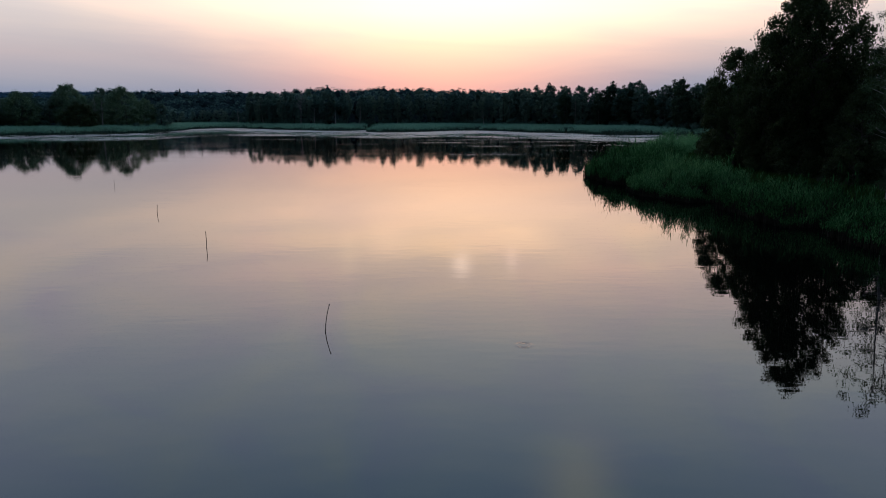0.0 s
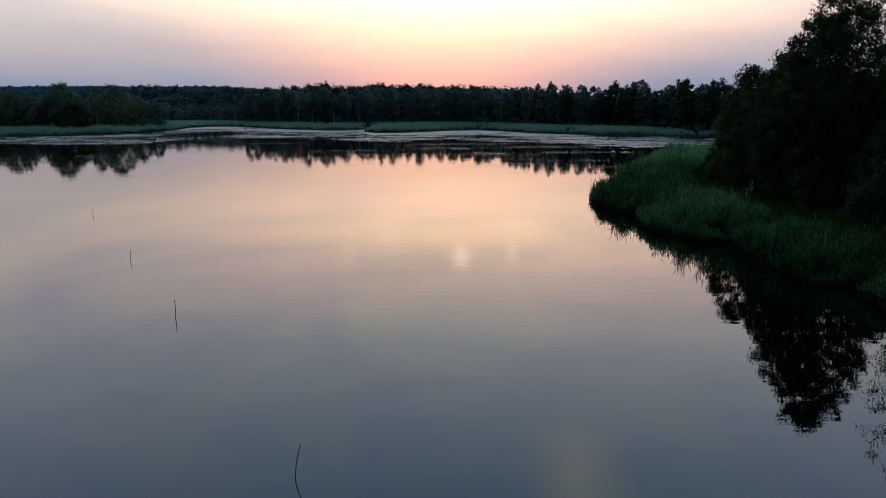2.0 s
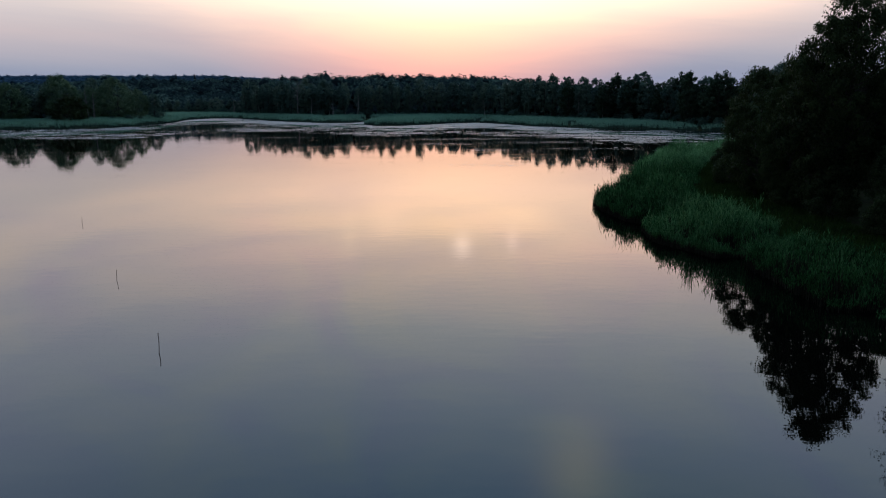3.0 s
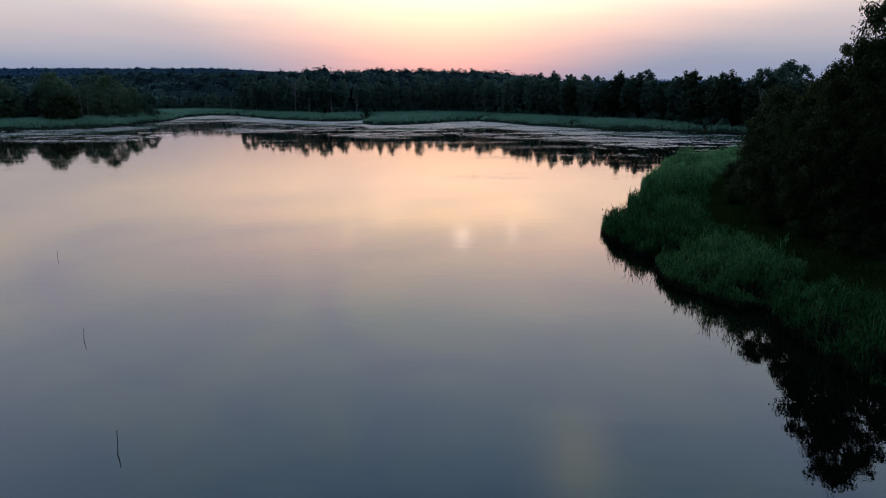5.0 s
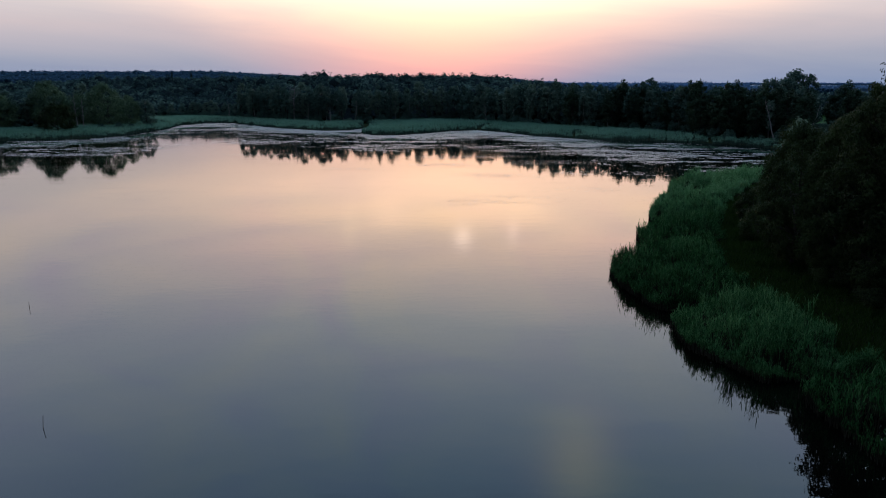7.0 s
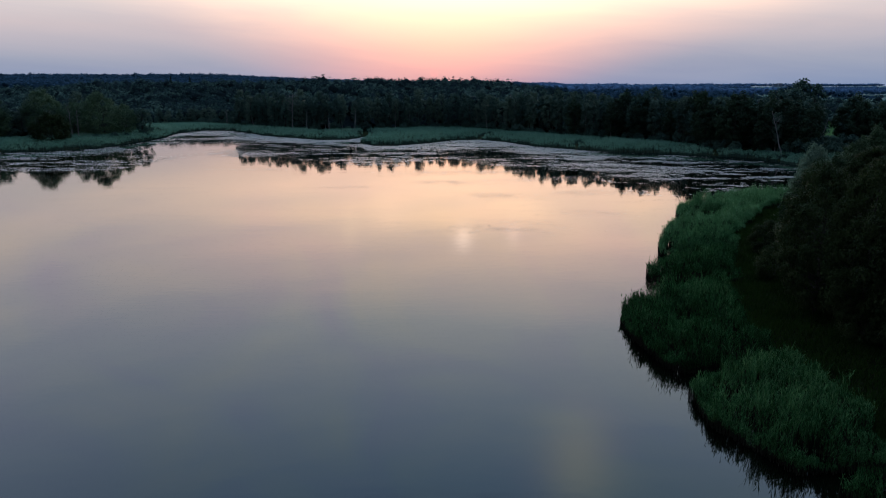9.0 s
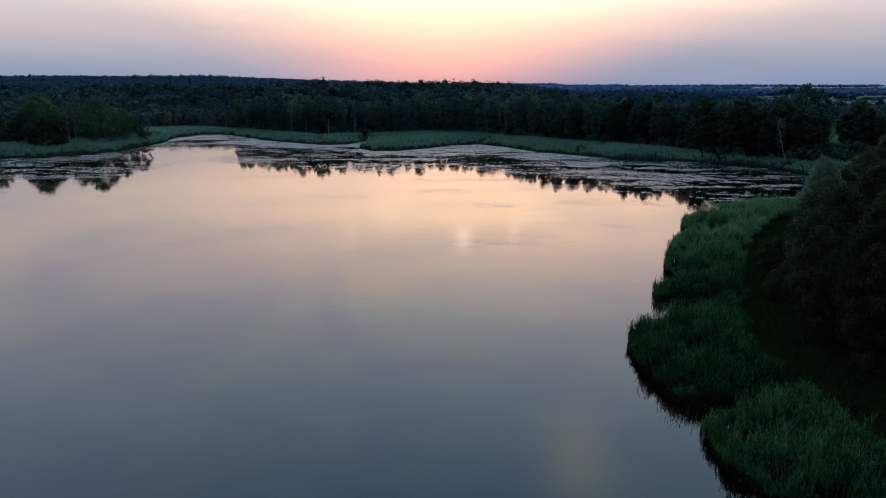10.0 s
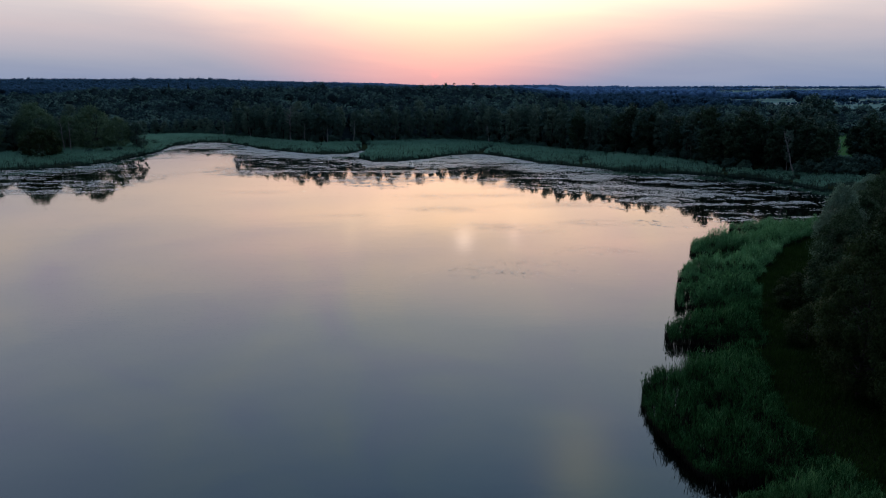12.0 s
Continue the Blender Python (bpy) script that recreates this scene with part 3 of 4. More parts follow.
def reed_bed(label, poly, density, height, blade, leaves, bend=0.14, rough=0.18, mat=M_REED, uneven=0.42, low=0.48, stalk=M_STALK, taper=0.46, notch=0.0, tuft=0.8, pull=0.45):
    poly = np.array(poly, float)
    p = scatter(poly, density)
    rim = scatter(poly, density * 2.2)
    p = np.concatenate([p, rim[edge_distance(poly, rim[:, 0], rim[:, 1]) < 0.7]])
    x, y = p[:, 0] + rng.normal(size=len(p)) * 0.12, p[:, 1] + rng.normal(size=len(p)) * 0.12
    u, v = x + 0.3 * tuft * rough_noise(x, y, 2.3 * tuft, 6.0, 2), y + 0.3 * tuft * rough_noise(x, y, 2.3 * tuft, 8.0, 2)
    cx, cy = np.floor(u / tuft), np.floor(v / tuft)
    held = pull * ease(edge_distance(poly, x, y), 0.3, 1.6)
    x += held * ((cx + lattice(cx, cy, 3.0)) * tuft - u)
    y += held * ((cy + lattice(cx, cy, 5.0)) * tuft - v)
    stand = 1.0 + pull * (0.64 * lattice(cx, cy, 9.0) - 0.40)
    d = edge_distance(poly, x, y)
    lump = 0.6 * rough_noise(x, y, 2.6, 0.4, 3) + 0.6 * rough_noise(x, y, 0.9, 2.4, 2)
    thin = rng.uniform(0, 1, len(x)) < 0.78 + 0.6 * rough_noise(x, y, 1.7, 3.0, 2) + 0.4 * ease(-d, -1.0, 0.0)
    thin &= d > notch * (rough_noise(x, y, 2.2, 5.0, 2) + 0.35)
    x, y, d, lump, stand = x[thin], y[thin], d[thin], lump[thin], stand[thin]
    h = height * stand * (1 - taper + taper * ease(d, -0.2, 1.9)) * (1 + rough * lump) * rng.uniform(1.1 - uneven, 1.1, len(x))
    z = np.clip(land(x, y), -0.5, 3.0) - 0.03
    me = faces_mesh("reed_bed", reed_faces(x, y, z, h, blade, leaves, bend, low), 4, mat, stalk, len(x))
    return tagged(new("reed_bed", me), label, "reeds", "reed beds along the shore", "stuff")


INNER = [(76, 165), (70, 157), (62, 147), (54, 139), (47.5, 130), (41.5, 120), (37.5, 112), (34, 104), (31.0, 95), (28.6, 90), (26, 80), (25.6, 70), (26, 60), (28, 50), (29, 40), (30.5, 26), (33, 8), (38, -20)]
SHORE = EAST[:-1]


def between(line, y0, y1):
    """The stretch of a north-to-south line between two values of y, ends interpolated."""
    pts = np.array(line, float)
    ys = sorted({y0, y1} | {p[1] for p in line if y0 < p[1] < y1}, reverse=True)
    order = np.argsort(pts[:, 1])
    return [(float(np.interp(v, pts[order, 1], pts[order, 0])), float(v)) for v in ys]


NEAR_LABEL = "dense green reeds standing at the lake's edge"
STANDS = [(158.0, 154.6), (143.6, 136.3), (127.2, 121.6), (115.3, 109.2), (102.4, 97.2), (90.0, 71.4), (68.6, 57.4), (55.6, 44.2), (42.6, 24.0), (23.0, 2.0)]
trim = random.Random(3)
inner_y, inner_x = [p[1] for p in INNER[::-1]], [p[0] for p in INNER[::-1]]
fine_inner = [(float(np.interp(v, inner_y, inner_x)) + trim.uniform(-0.9, 1.3), float(v)) for v in np.arange(164.6, -19, -1.9)]
before = 159.6
for k, (north, south) in enumerate(STANDS):
    left = between(SHORE, south, north)
    right = between(fine_inner, south + 0.4, min(before - 0.8, 164.5))
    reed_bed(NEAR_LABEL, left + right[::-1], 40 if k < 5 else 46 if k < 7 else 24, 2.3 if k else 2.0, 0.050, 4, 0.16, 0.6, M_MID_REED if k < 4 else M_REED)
    before = south
low = [(x + 3.6, y) for x, y in between(SHORE, 3.0, 157.0)]
reed_bed("low sparse sedge between the reed stands", low + fine_inner[:fine_inner.index(min(fine_inner, key=lambda p: abs(p[1] - 4.0)))][::-1], 14, 1.0, 0.06, 4, 0.3, 0.4)

FAR_LABEL = "wide belt of reeds, coloured pale as if lit, before the woods"
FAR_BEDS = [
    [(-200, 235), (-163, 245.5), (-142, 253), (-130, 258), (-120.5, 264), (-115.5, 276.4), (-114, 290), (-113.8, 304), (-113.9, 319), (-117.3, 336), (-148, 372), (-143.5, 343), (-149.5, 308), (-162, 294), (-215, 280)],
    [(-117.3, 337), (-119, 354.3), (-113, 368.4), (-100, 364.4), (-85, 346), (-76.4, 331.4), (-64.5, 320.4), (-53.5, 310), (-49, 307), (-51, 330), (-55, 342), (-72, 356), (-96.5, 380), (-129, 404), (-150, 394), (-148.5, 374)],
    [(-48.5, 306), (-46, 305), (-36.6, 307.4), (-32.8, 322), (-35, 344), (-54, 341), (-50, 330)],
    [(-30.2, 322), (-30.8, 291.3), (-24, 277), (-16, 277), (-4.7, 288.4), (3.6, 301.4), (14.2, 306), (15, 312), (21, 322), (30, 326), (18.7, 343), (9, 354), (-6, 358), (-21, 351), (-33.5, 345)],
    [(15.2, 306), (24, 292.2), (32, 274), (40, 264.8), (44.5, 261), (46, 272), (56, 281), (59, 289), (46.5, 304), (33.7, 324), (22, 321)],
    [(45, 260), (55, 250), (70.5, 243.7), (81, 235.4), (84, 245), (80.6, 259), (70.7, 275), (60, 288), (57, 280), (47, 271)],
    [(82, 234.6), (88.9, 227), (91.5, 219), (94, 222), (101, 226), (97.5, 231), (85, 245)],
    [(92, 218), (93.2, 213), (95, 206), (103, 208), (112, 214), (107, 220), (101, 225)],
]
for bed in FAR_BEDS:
    reed_bed(FAR_LABEL, bed, 5.4, 1.85, 0.135, 3, 0.14, 0.10, M_LIT_REED, 0.22, 0.5, M_PALE_STALK, 0.25, 2.4, 1.6, 0.15)


# ---- floating leaves on the far half of the lake ----
def floating_leaves():
    n = 760000
    x, y = rng.uniform(-150, 96, n), rng.uniform(108, 372, n)
    keep = poly_inside(LAKE, x, y)
    x, y = x[keep], y[keep]
    front = np.interp(x, [-150, -107, -83, -76, -59, -35, -15, 3, 24, 36, 46, 53, 70, 96], [214, 203, 206, 240, 240, 226, 209, 222, 206, 197, 184, 172, 170, 170])
    speck = rough_noise(x * 0.55, y, 1.9, 1.0, 3)
    island = rough_noise(x * 0.42, y, 7.5, 4.0, 3)
    field = rough_noise(x * 0.35, y, 24.0, 7.0, 3)
    inside = ease(y - front + 9 * rough_noise(x, y, 22.0, 9.0, 3), -6, 8)
    shore = np.interp(x, [-143, -114, -110, -85, -54, -32, -24, -5, 14, 32, 55, 82, 94], [262, 320, 366, 346, 310, 318, 277, 288, 305, 273, 249, 235, 206])
    reach = 34 + 18 * ease(x, -25, 5)
    sheet = ease(y + 12 * field + 5 * island, shore - reach, shore - reach * 0.45) * ease(x, -122, -108) * ease(-x, -56, -24)
    mats = np.clip(0.30 + 0.9 * speck + 0.75 * island + 0.45 * field, 0, 1) * ease(-x, -54, -42)
    dens = inside * mats * 0.78 + sheet * np.clip(0.72 + 0.75 * speck + 0.5 * island, 0, 1)
    pool = np.exp(-(((x + 88) / 16) ** 2 + ((y - 268) / 34) ** 2))
    dens *= 1 - np.clip(pool * 1.6, 0, 1)
    for px, py, rx, ry, d in ((9.6, 127.5, 6, 4.5, 0.40), (8.4, 160, 5, 2.5, 0.64), (1, 179, 8, 3, 0.64), (22, 183, 9, 3, 0.80), (16, 157.5, 5, 3, 0.56), (29, 163, 6, 2.5, 0.64), (31, 186, 9, 3, 0.80), (-18, 172, 5, 1.5, 0.80), (-3, 197, 10, 3, 0.80), (12, 199, 9, 2.5, 1.00), (-45, 205, 9, 2, 0.80), (24, 140, 6, 3, 0.24)):
        dens += (d if d > 0.7 else d * 2.4) * np.exp(-(((x - px) / rx) ** 2 + ((y - py) / ry) ** 2)) * np.clip((0.95 if d > 0.7 else 0.5) + 0.9 * rough_noise(x * 0.5, y, 2.0, px, 3), 0, 1.5)
    take = rng.uniform(0, 1, len(x)) < dens
    x, y = x[take], y[take]
    n = len(x)
    return x, y, np.where(y < front[take] - 2, rng.uniform(0.04, 0.085, n), rng.uniform(0.09, 0.20, n)) * (1 + 0.3 * sheet[take])


def island_leaves():
    """Close-packed small leaves in the drifting islands of the north-eastern bay."""
    n = 230000
    x, y = rng.uniform(36, 96, n), rng.uniform(158, 250, n)
    keep = poly_inside(LAKE, x, y) & (edge_distance(LAKE, x, y) > 1.5)
    x, y = x[keep], y[keep]
    wx, wy = x + 3.5 * rough_noise(x, y, 5.0, 2.0, 3), y + 1.6 * rough_noise(x, y, 4.0, 6.0, 3)
    drift = 0.42 * rough_noise(wx * 0.5, wy, 3.4, 3.3, 4) + 0.2 * rough_noise(x * 0.5, y, 14.0, 5.0, 2) - 0.03
    for px, py, rx, ry, d in ((52.2, 210.9, 4, 2.2, 1.7), (62.7, 205.2, 5, 2, 1.7), (66.7, 198.9, 6, 1.8, 1.7), (60.3, 185.2, 7, 2, 1.7), (53.8, 184.4, 3.5, 1.5, 1.7), (77, 186, 6.5, 2.4, 1.7), (74.4, 197.8, 5, 1.5, 1.7), (48.3, 190.6, 4, 2.6, 1.7), (71.7, 210.5, 5, 1.5, 1.7), (43.8, 233.9, 6, 3, 1.7), (62.7, 172.6, 5, 1.2, 1.7), (60, 164.5, 4, 1, 1.7), (70, 169, 5, 1.2, 1.7), (55, 168.5, 4, 1, 1.7), (47, 213.3, 4, 2, 1.7), (84, 203, 5, 2, 1.7), (57, 222, 6, 2, 1.7), (50, 199, 4, 1.6, 1.7), (69, 192, 4, 1.2, 1.7), (41, 214, 7, 2, 0.98), (69, 219, 7, 2, 0.98), (34, 228, 8, 3, 0.98)):
        drift = drift + 0.42 * d * np.exp(-(((wx - px) / rx) ** 2 + ((wy - py) / ry) ** 2))
    dens = ease(drift + 0.28 * rough_noise(x, y, 0.9, 8.0, 2), 0.10, 0.45)
    take = rng.uniform(0, 1, len(x)) < dens * 0.6
    x, y = x[take], y[take]
    return x, y, rng.uniform(0.06, 0.14, len(x))


def leaf_mats():
    x, y, r = (np.concatenate(v) for v in zip(floating_leaves(), island_leaves()))
    n = len(x)
    a0 = rng.uniform(0, 2 * np.pi, n)
    ang = a0[:, None] + np.arange(5)[None, :] * (2 * np.pi / 5)
    rad = r[:, None] * rng.uniform(0.75, 1.15, (n, 5))
    z = 0.006 + rng.uniform(0, 0.012, n)
    tilt = rng.normal(size=(n, 2)) * 0.16
    vx, vy = np.cos(ang) * rad * 1.35, np.sin(ang) * rad
    v = np.stack([x[:, None] + vx, y[:, None] + vy, z[:, None] + np.abs(vx * tilt[:, :1] + vy * tilt[:, 1:])], axis=-1)
    return tagged(new("lily_pads", faces_mesh("lily_pads", v, 5, M_PAD)), "floating leaves drifting in broken mats on the water", "water plants", kind="stuff")


leaf_mats()

# ---- tree kinds (the first of each stands in the far wood) ----
OAK = "broad dark green oak on the wooded bank"
ALDER = "tall slender dark green alder at the wood's edge"
BIRCH = "slim birch with pale trunk at the wood's edge"
EDGE = "trees at the edge of the wood"
kinds = [
    make_tree("alder_tree", ALDER, "tree", 11, 19.0, 3.6, 3.0, 75, 24, 1.25, 0.74, M_ALDER, M_BARK, 0.85),
    make_tree("alder_tree", ALDER, "tree", 12, 20.0, 3.2, 4.0, 75, 24, 1.2, 0.74, M_ALDER, M_BARK, 0.8),
    make_tree("oak_tree", OAK, "tree", 13, 19.0, 5.2, 3.5, 95, 25, 1.5, 0.80, M_ALDER, M_BARK, 0.95),
    make_tree("birch_tree", BIRCH, "tree", 14, 19.5, 2.9, 5.0, 65, 24, 1.1, 0.64, M_BIRCH_LEAF, M_BIRCH_BARK, 0.85, 0.16),
    make_tree("aspen_tree", "tall grey-green aspen at the wood's edge", "tree", 15, 20.5, 3.4, 5.0, 75, 24, 1.2, 0.72, M_BIRCH_LEAF, M_BARK, 0.8),
    make_tree("oak_tree", OAK, "tree", 16, 20.5, 4.6, 3.0, 95, 25, 1.45, 0.78, M_ALDER, M_BARK, 0.85),
]
shaded_kinds = [
    make_tree("oak_tree", "oak in the closed wood's edge, darkened with painted shade", "tree", 17, 19.5, 4.4, 2.2, 100, 25, 1.45, 0.78, M_SHADED_ALDER, M_BARK, 0.85),
    make_tree("alder_tree", "alder in the closed wood's edge, darkened with painted shade", "tree", 18, 19.0, 3.6, 2.0, 85, 25, 1.3, 0.74, M_SHADED_ALDER, M_BARK, 0.8),
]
shrub = make_tree("alder_shrub", "low dark shrub under the trees", "bush", 21, 5.0, 2.6, 0.3, 40, 34, 0.95, 0.5, M_ALDER, M_BARK, 0.9, 0.06, 0.1, 12, 4)
for k in kinds + shaded_kinds + [shrub]:
    tagged(k, group=EDGE)

WOOD_EDGE = [(-250, 300), (-205, 292), (-172, 297), (-156, 312), (-151, 345), (-157, 376), (-152, 398), (-130, 408), (-97, 384), (-72, 360), (-54, 346), (-35, 348), (-20, 354), (-6, 361), (9, 358), (19, 347),
             (34, 328), (47, 308), (60, 292), (72, 279), (83, 262), (87, 249), (99, 234), (106, 228), (116, 224), (130, 219), (150, 214), (175, 208), (200, 200)]
line = np.array(WOOD_EDGE, float)
seg = np.linalg.norm(np.diff(line, axis=0), axis=1)
total = float(seg.sum())
cum = np.concatenate([[0], np.cumsum(seg)])
used = set()
trng = random.Random(5)


def along(s):
    return float(np.interp(s, cum, line[:, 0])), float(np.interp(s, cum, line[:, 1]))


def place(kind, x, y, size, wide=1.0):
    z = float(land(np.array([x]), np.array([y]))[0]) - 0.05
    turn = trng.uniform(0, 360)
    if kind not in used:
        used.add(kind)
        kind.matrix_basis = pose(x, y, z, 0, 0, turn) @ Matrix.Diagonal((size * wide, size * wide, size, 1))
        bpy.context.view_layer.update()
        return kind
    first = kind.scale.copy()
    kind.scale = (1, 1, 1)
    made = put(kind, x, y, z, turn, size, wide)
    kind.scale = first
    return made


# ---- the wood's edge round the far shore ----
s = 2.0
while s < total:
    for row in range(3 if along(s)[0] > 30 else 2):
        x, y = along(min(s + trng.uniform(-1.5, 1.5), total - 1))
        x += trng.uniform(-1.2, 1.2)
        y += row * 5.0 + trng.uniform(-1.0, 1.6)
        if x > 95 and 0.540 * (y - 30) < x < 0.571 * (y - 30):
            continue
        if poly_inside(LAKE, [x], [y])[0]:
            continue
        size = trng.uniform(0.80, 1.06) * (0.90 + 0.03 * float(ease(x, 35, 80))) * (0.86 if row == 0 else 1.0) * (0.82 if x < -150 and y < 330 else 1.0)
        if -162 < x < -106 and y > 340:
            size *= (0.34, 0.52, 0.6)[row]
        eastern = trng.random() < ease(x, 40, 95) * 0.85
        place(trng.choice(shaded_kinds if eastern else kinds if row else kinds[:2] + kinds[3:5]), x, y, size, trng.uniform(0.9, 1.15) * (1.5 if size < 0.6 else 1))
    for _ in range(2):
        x, y = along(s)
        place(shrub, x + trng.uniform(-2.5, 2.5), y + trng.uniform(-2.0, 1.5), trng.uniform(0.5, 1.0))
    s += trng.uniform(4.2, 6.0)

for x, y, size in ((105.5, 225, 1.25), (108.5, 226, 1.35), (111, 231, 1.3), (104, 229, 1.2), (110, 222.5, 1.4), (113, 223, 1.5), (115.5, 224, 1.3)):
    place(shrub, x, y, size, 1.1)

# taller single trees that stand out of the skyline
for x, y, size, k in ((80.8, 300, 0.98, 5), (104, 248, 1.0, 2), (113, 256, 1.02, 2), (123.5, 272, 1.17, 2), (126, 268, 1.02, 5), (116.5, 229, 0.9, 0)):
    place(kinds[k], x, y, size, 1.15)

# the wooded spit on the western shore
for x, y, size, k, wide in ((-170, 303, 0.78, 5, 1.2), (-181, 294, 0.78, 2, 1.2), (-152, 326, 0.9, 4, 1.1), (-124, 322, 0.62, 2, 1.2), (-192, 290, 0.8, 2, 1.1), (-165, 318, 0.95, 5, 1.1), (-146, 322, 0.8, 0, 1.2)):
    place(kinds[k], x, y, size, wide)
spit_willow = make_tree("willow_tree", "broad dark green willow on the wooded spit", "tree", 32, 17.0, 8.6, 0.6, 260, 42, 1.6, 0.55, M_SPIT, M_BARK, 0.85, 0.26, 0.1, 40, 3)
tagged(spit_willow, group="trees on the western spit")
for x, y, size, wide in ((-135.5, 310, 1.05, 0.97), (-129.5, 318, 0.78, 0.8), (-158, 310, 1.12, 0.9), (-172, 297, 0.92, 1.0), (-148.5, 316, 0.82, 0.8), (-190, 288, 0.9, 1.1)):
    place(spit_willow, x, y, size, wide)
round_bush = make_tree("willow_bush", "rounded dark bush behind the reeds", "bush", 31, 10.0, 6.8, 0.2, 160, 44, 1.3, 0.5, M_OAK, M_BARK, 0.8, 0.12, 0.1, 20, 5)
place(round_bush, -138.5, 279.0, 1.10)
for x, y, size in ((-131, 296, 0.6), (-124, 306, 0.55), (-126, 300, 0.7), (-152, 289, 0.7), (-121, 318, 0.6), (-124, 328, 0.9), (-130, 336, 1.0), (-138, 345, 1.1), (-145, 352, 1.0)):
    place(shrub, x, y, size)


def bare_tree(label, seed, height, foot, top, mat, boughs):
    """A dead or leaning tree that shows its bare trunk."""
    r = np.random.default_rng(seed)
    root = tagged(new("bare_tree"), label, "tree", EDGE)
    z = float(land(np.array([foot[0]]), np.array([foot[1]]))[0])
    root.location = (foot[0], foot[1], z)
    d = Vector((top[0] - foot[0], top[1] - foot[1], height))
    bm = bmesh.new()
    pts = [d * (k / 7) + Vector((r.normal() * 0.12, r.normal() * 0.12, 0)) * (k > 0) for k in range(8)]
    pts[0] = Vector((0, 0, -0.4))
    tube(bm, pts, [0.22 * (1 - k / 8.5) for k in range(8)], 7)
    part("trunk", bm, mat, root)
    for k in range(boughs):
        bm = bmesh.new()
        f = r.uniform(0.4, 0.97)
        a, ln = r.uniform(0, 6.28), height * r.uniform(0.08, 0.2)
        p0 = d * f
        p2 = p0 + Vector((math.cos(a) * ln, math.sin(a) * ln, ln * r.uniform(0.3, 1.1)))
        tube(bm, [p0, p0.lerp(p2, 0.5) + Vector(r.normal(size=3)) * 0.2, p2], [0.08 * (1.1 - f) + 0.03, 0.04, 0.015], 5)
        part("bough", bm, mat, root)
    return root


bare_tree("dead bleached tree standing among green trees", 41, 16.5, (-68.0, 351.5), (-67.2, 351.5), M_DEADWOOD, 34)
bare_tree("slender leaning birch with white trunk by the water", 42, 13.0, (97.8, 228), (94.0, 229), M_BIRCH_BARK, 4)
bare_tree("thin leaning birch stem before dark trees", 43, 11.0, (106, 226), (109.0, 226.5), M_BIRCH_BARK, 3)
bare_tree("bare pale trunk beside the dark bush", 44, 13.5, (-143.0, 302), (-143.6, 302), M_DEADWOOD, 8)
bare_tree("bare pale trunk beside the dark bush", 45, 12.5, (-141.0, 302.5), (-140.5, 302.5), M_DEADWOOD, 7)
for k, (x, y, tall) in enumerate(((-93, 379, 7), (-50, 343, 8), (27, 334.5, 8), (-108, 387, 9), (-61, 349, 9), (-39, 345.5, 10), (20, 343, 8), (62, 287, 8), (76, 271, 8))):
    bare_tree("pale bare stem at the wood's edge", 50 + k, tall, (x, y), (x + (k % 3 - 1) * 0.6, y + 0.8), M_BIRCH_BARK, 3)

# two spruces on the rise
spruce = tagged(new("spruce_tree"), "pointed dark spruce above the broadleaved wood", "tree", "spruces on the rise")


def spruce_parts(root, height):
    r = np.random.default_rng(61)
    bm = bmesh.new()
    tube(bm, [(0, 0, -0.5), (0, 0, height * 0.5), (0, 0, height)], [0.3, 0.17, 0.02], 7)
    part("trunk", bm, M_BARK, root)
    n = 2600
    t = r.uniform(0.05, 1, n) ** 0.8
    a = r.uniform(0, 6.283, n)
    rad = (1 - t) * height * 0.17 * (0.75 + 0.25 * np.sin(t * 70)) * r.uniform(0.3, 1, n) ** 0.5 + 0.1
    c = np.stack([np.cos(a) * rad, np.sin(a) * rad, t * height - rad * 0.25], axis=1)
    part("crown", faces_mesh("crown", leaf_quads(c, 1.0, 0.4, 0.5), 4, M_SPRUCE), M_SPRUCE, root)


spruce_parts(spruce, 24.0)
place(spruce, -228.5, 640, 0.90)
place(spruce, -212.3, 640, 0.88)
place(spruce, -224, 646, 0.72)


# ---- woods that nobody could count ----
def lump():
    b = bmesh.new()
    bmesh.ops.create_icosphere(b, subdivisions=1, radius=1.0)
    b.verts.ensure_lookup_table()
    got = np.array([tuple(v.co) for v in b.verts]), np.array([[v.index for v in f.verts] for f in b.faces])
    b.free()
    return got


LUMP = lump()


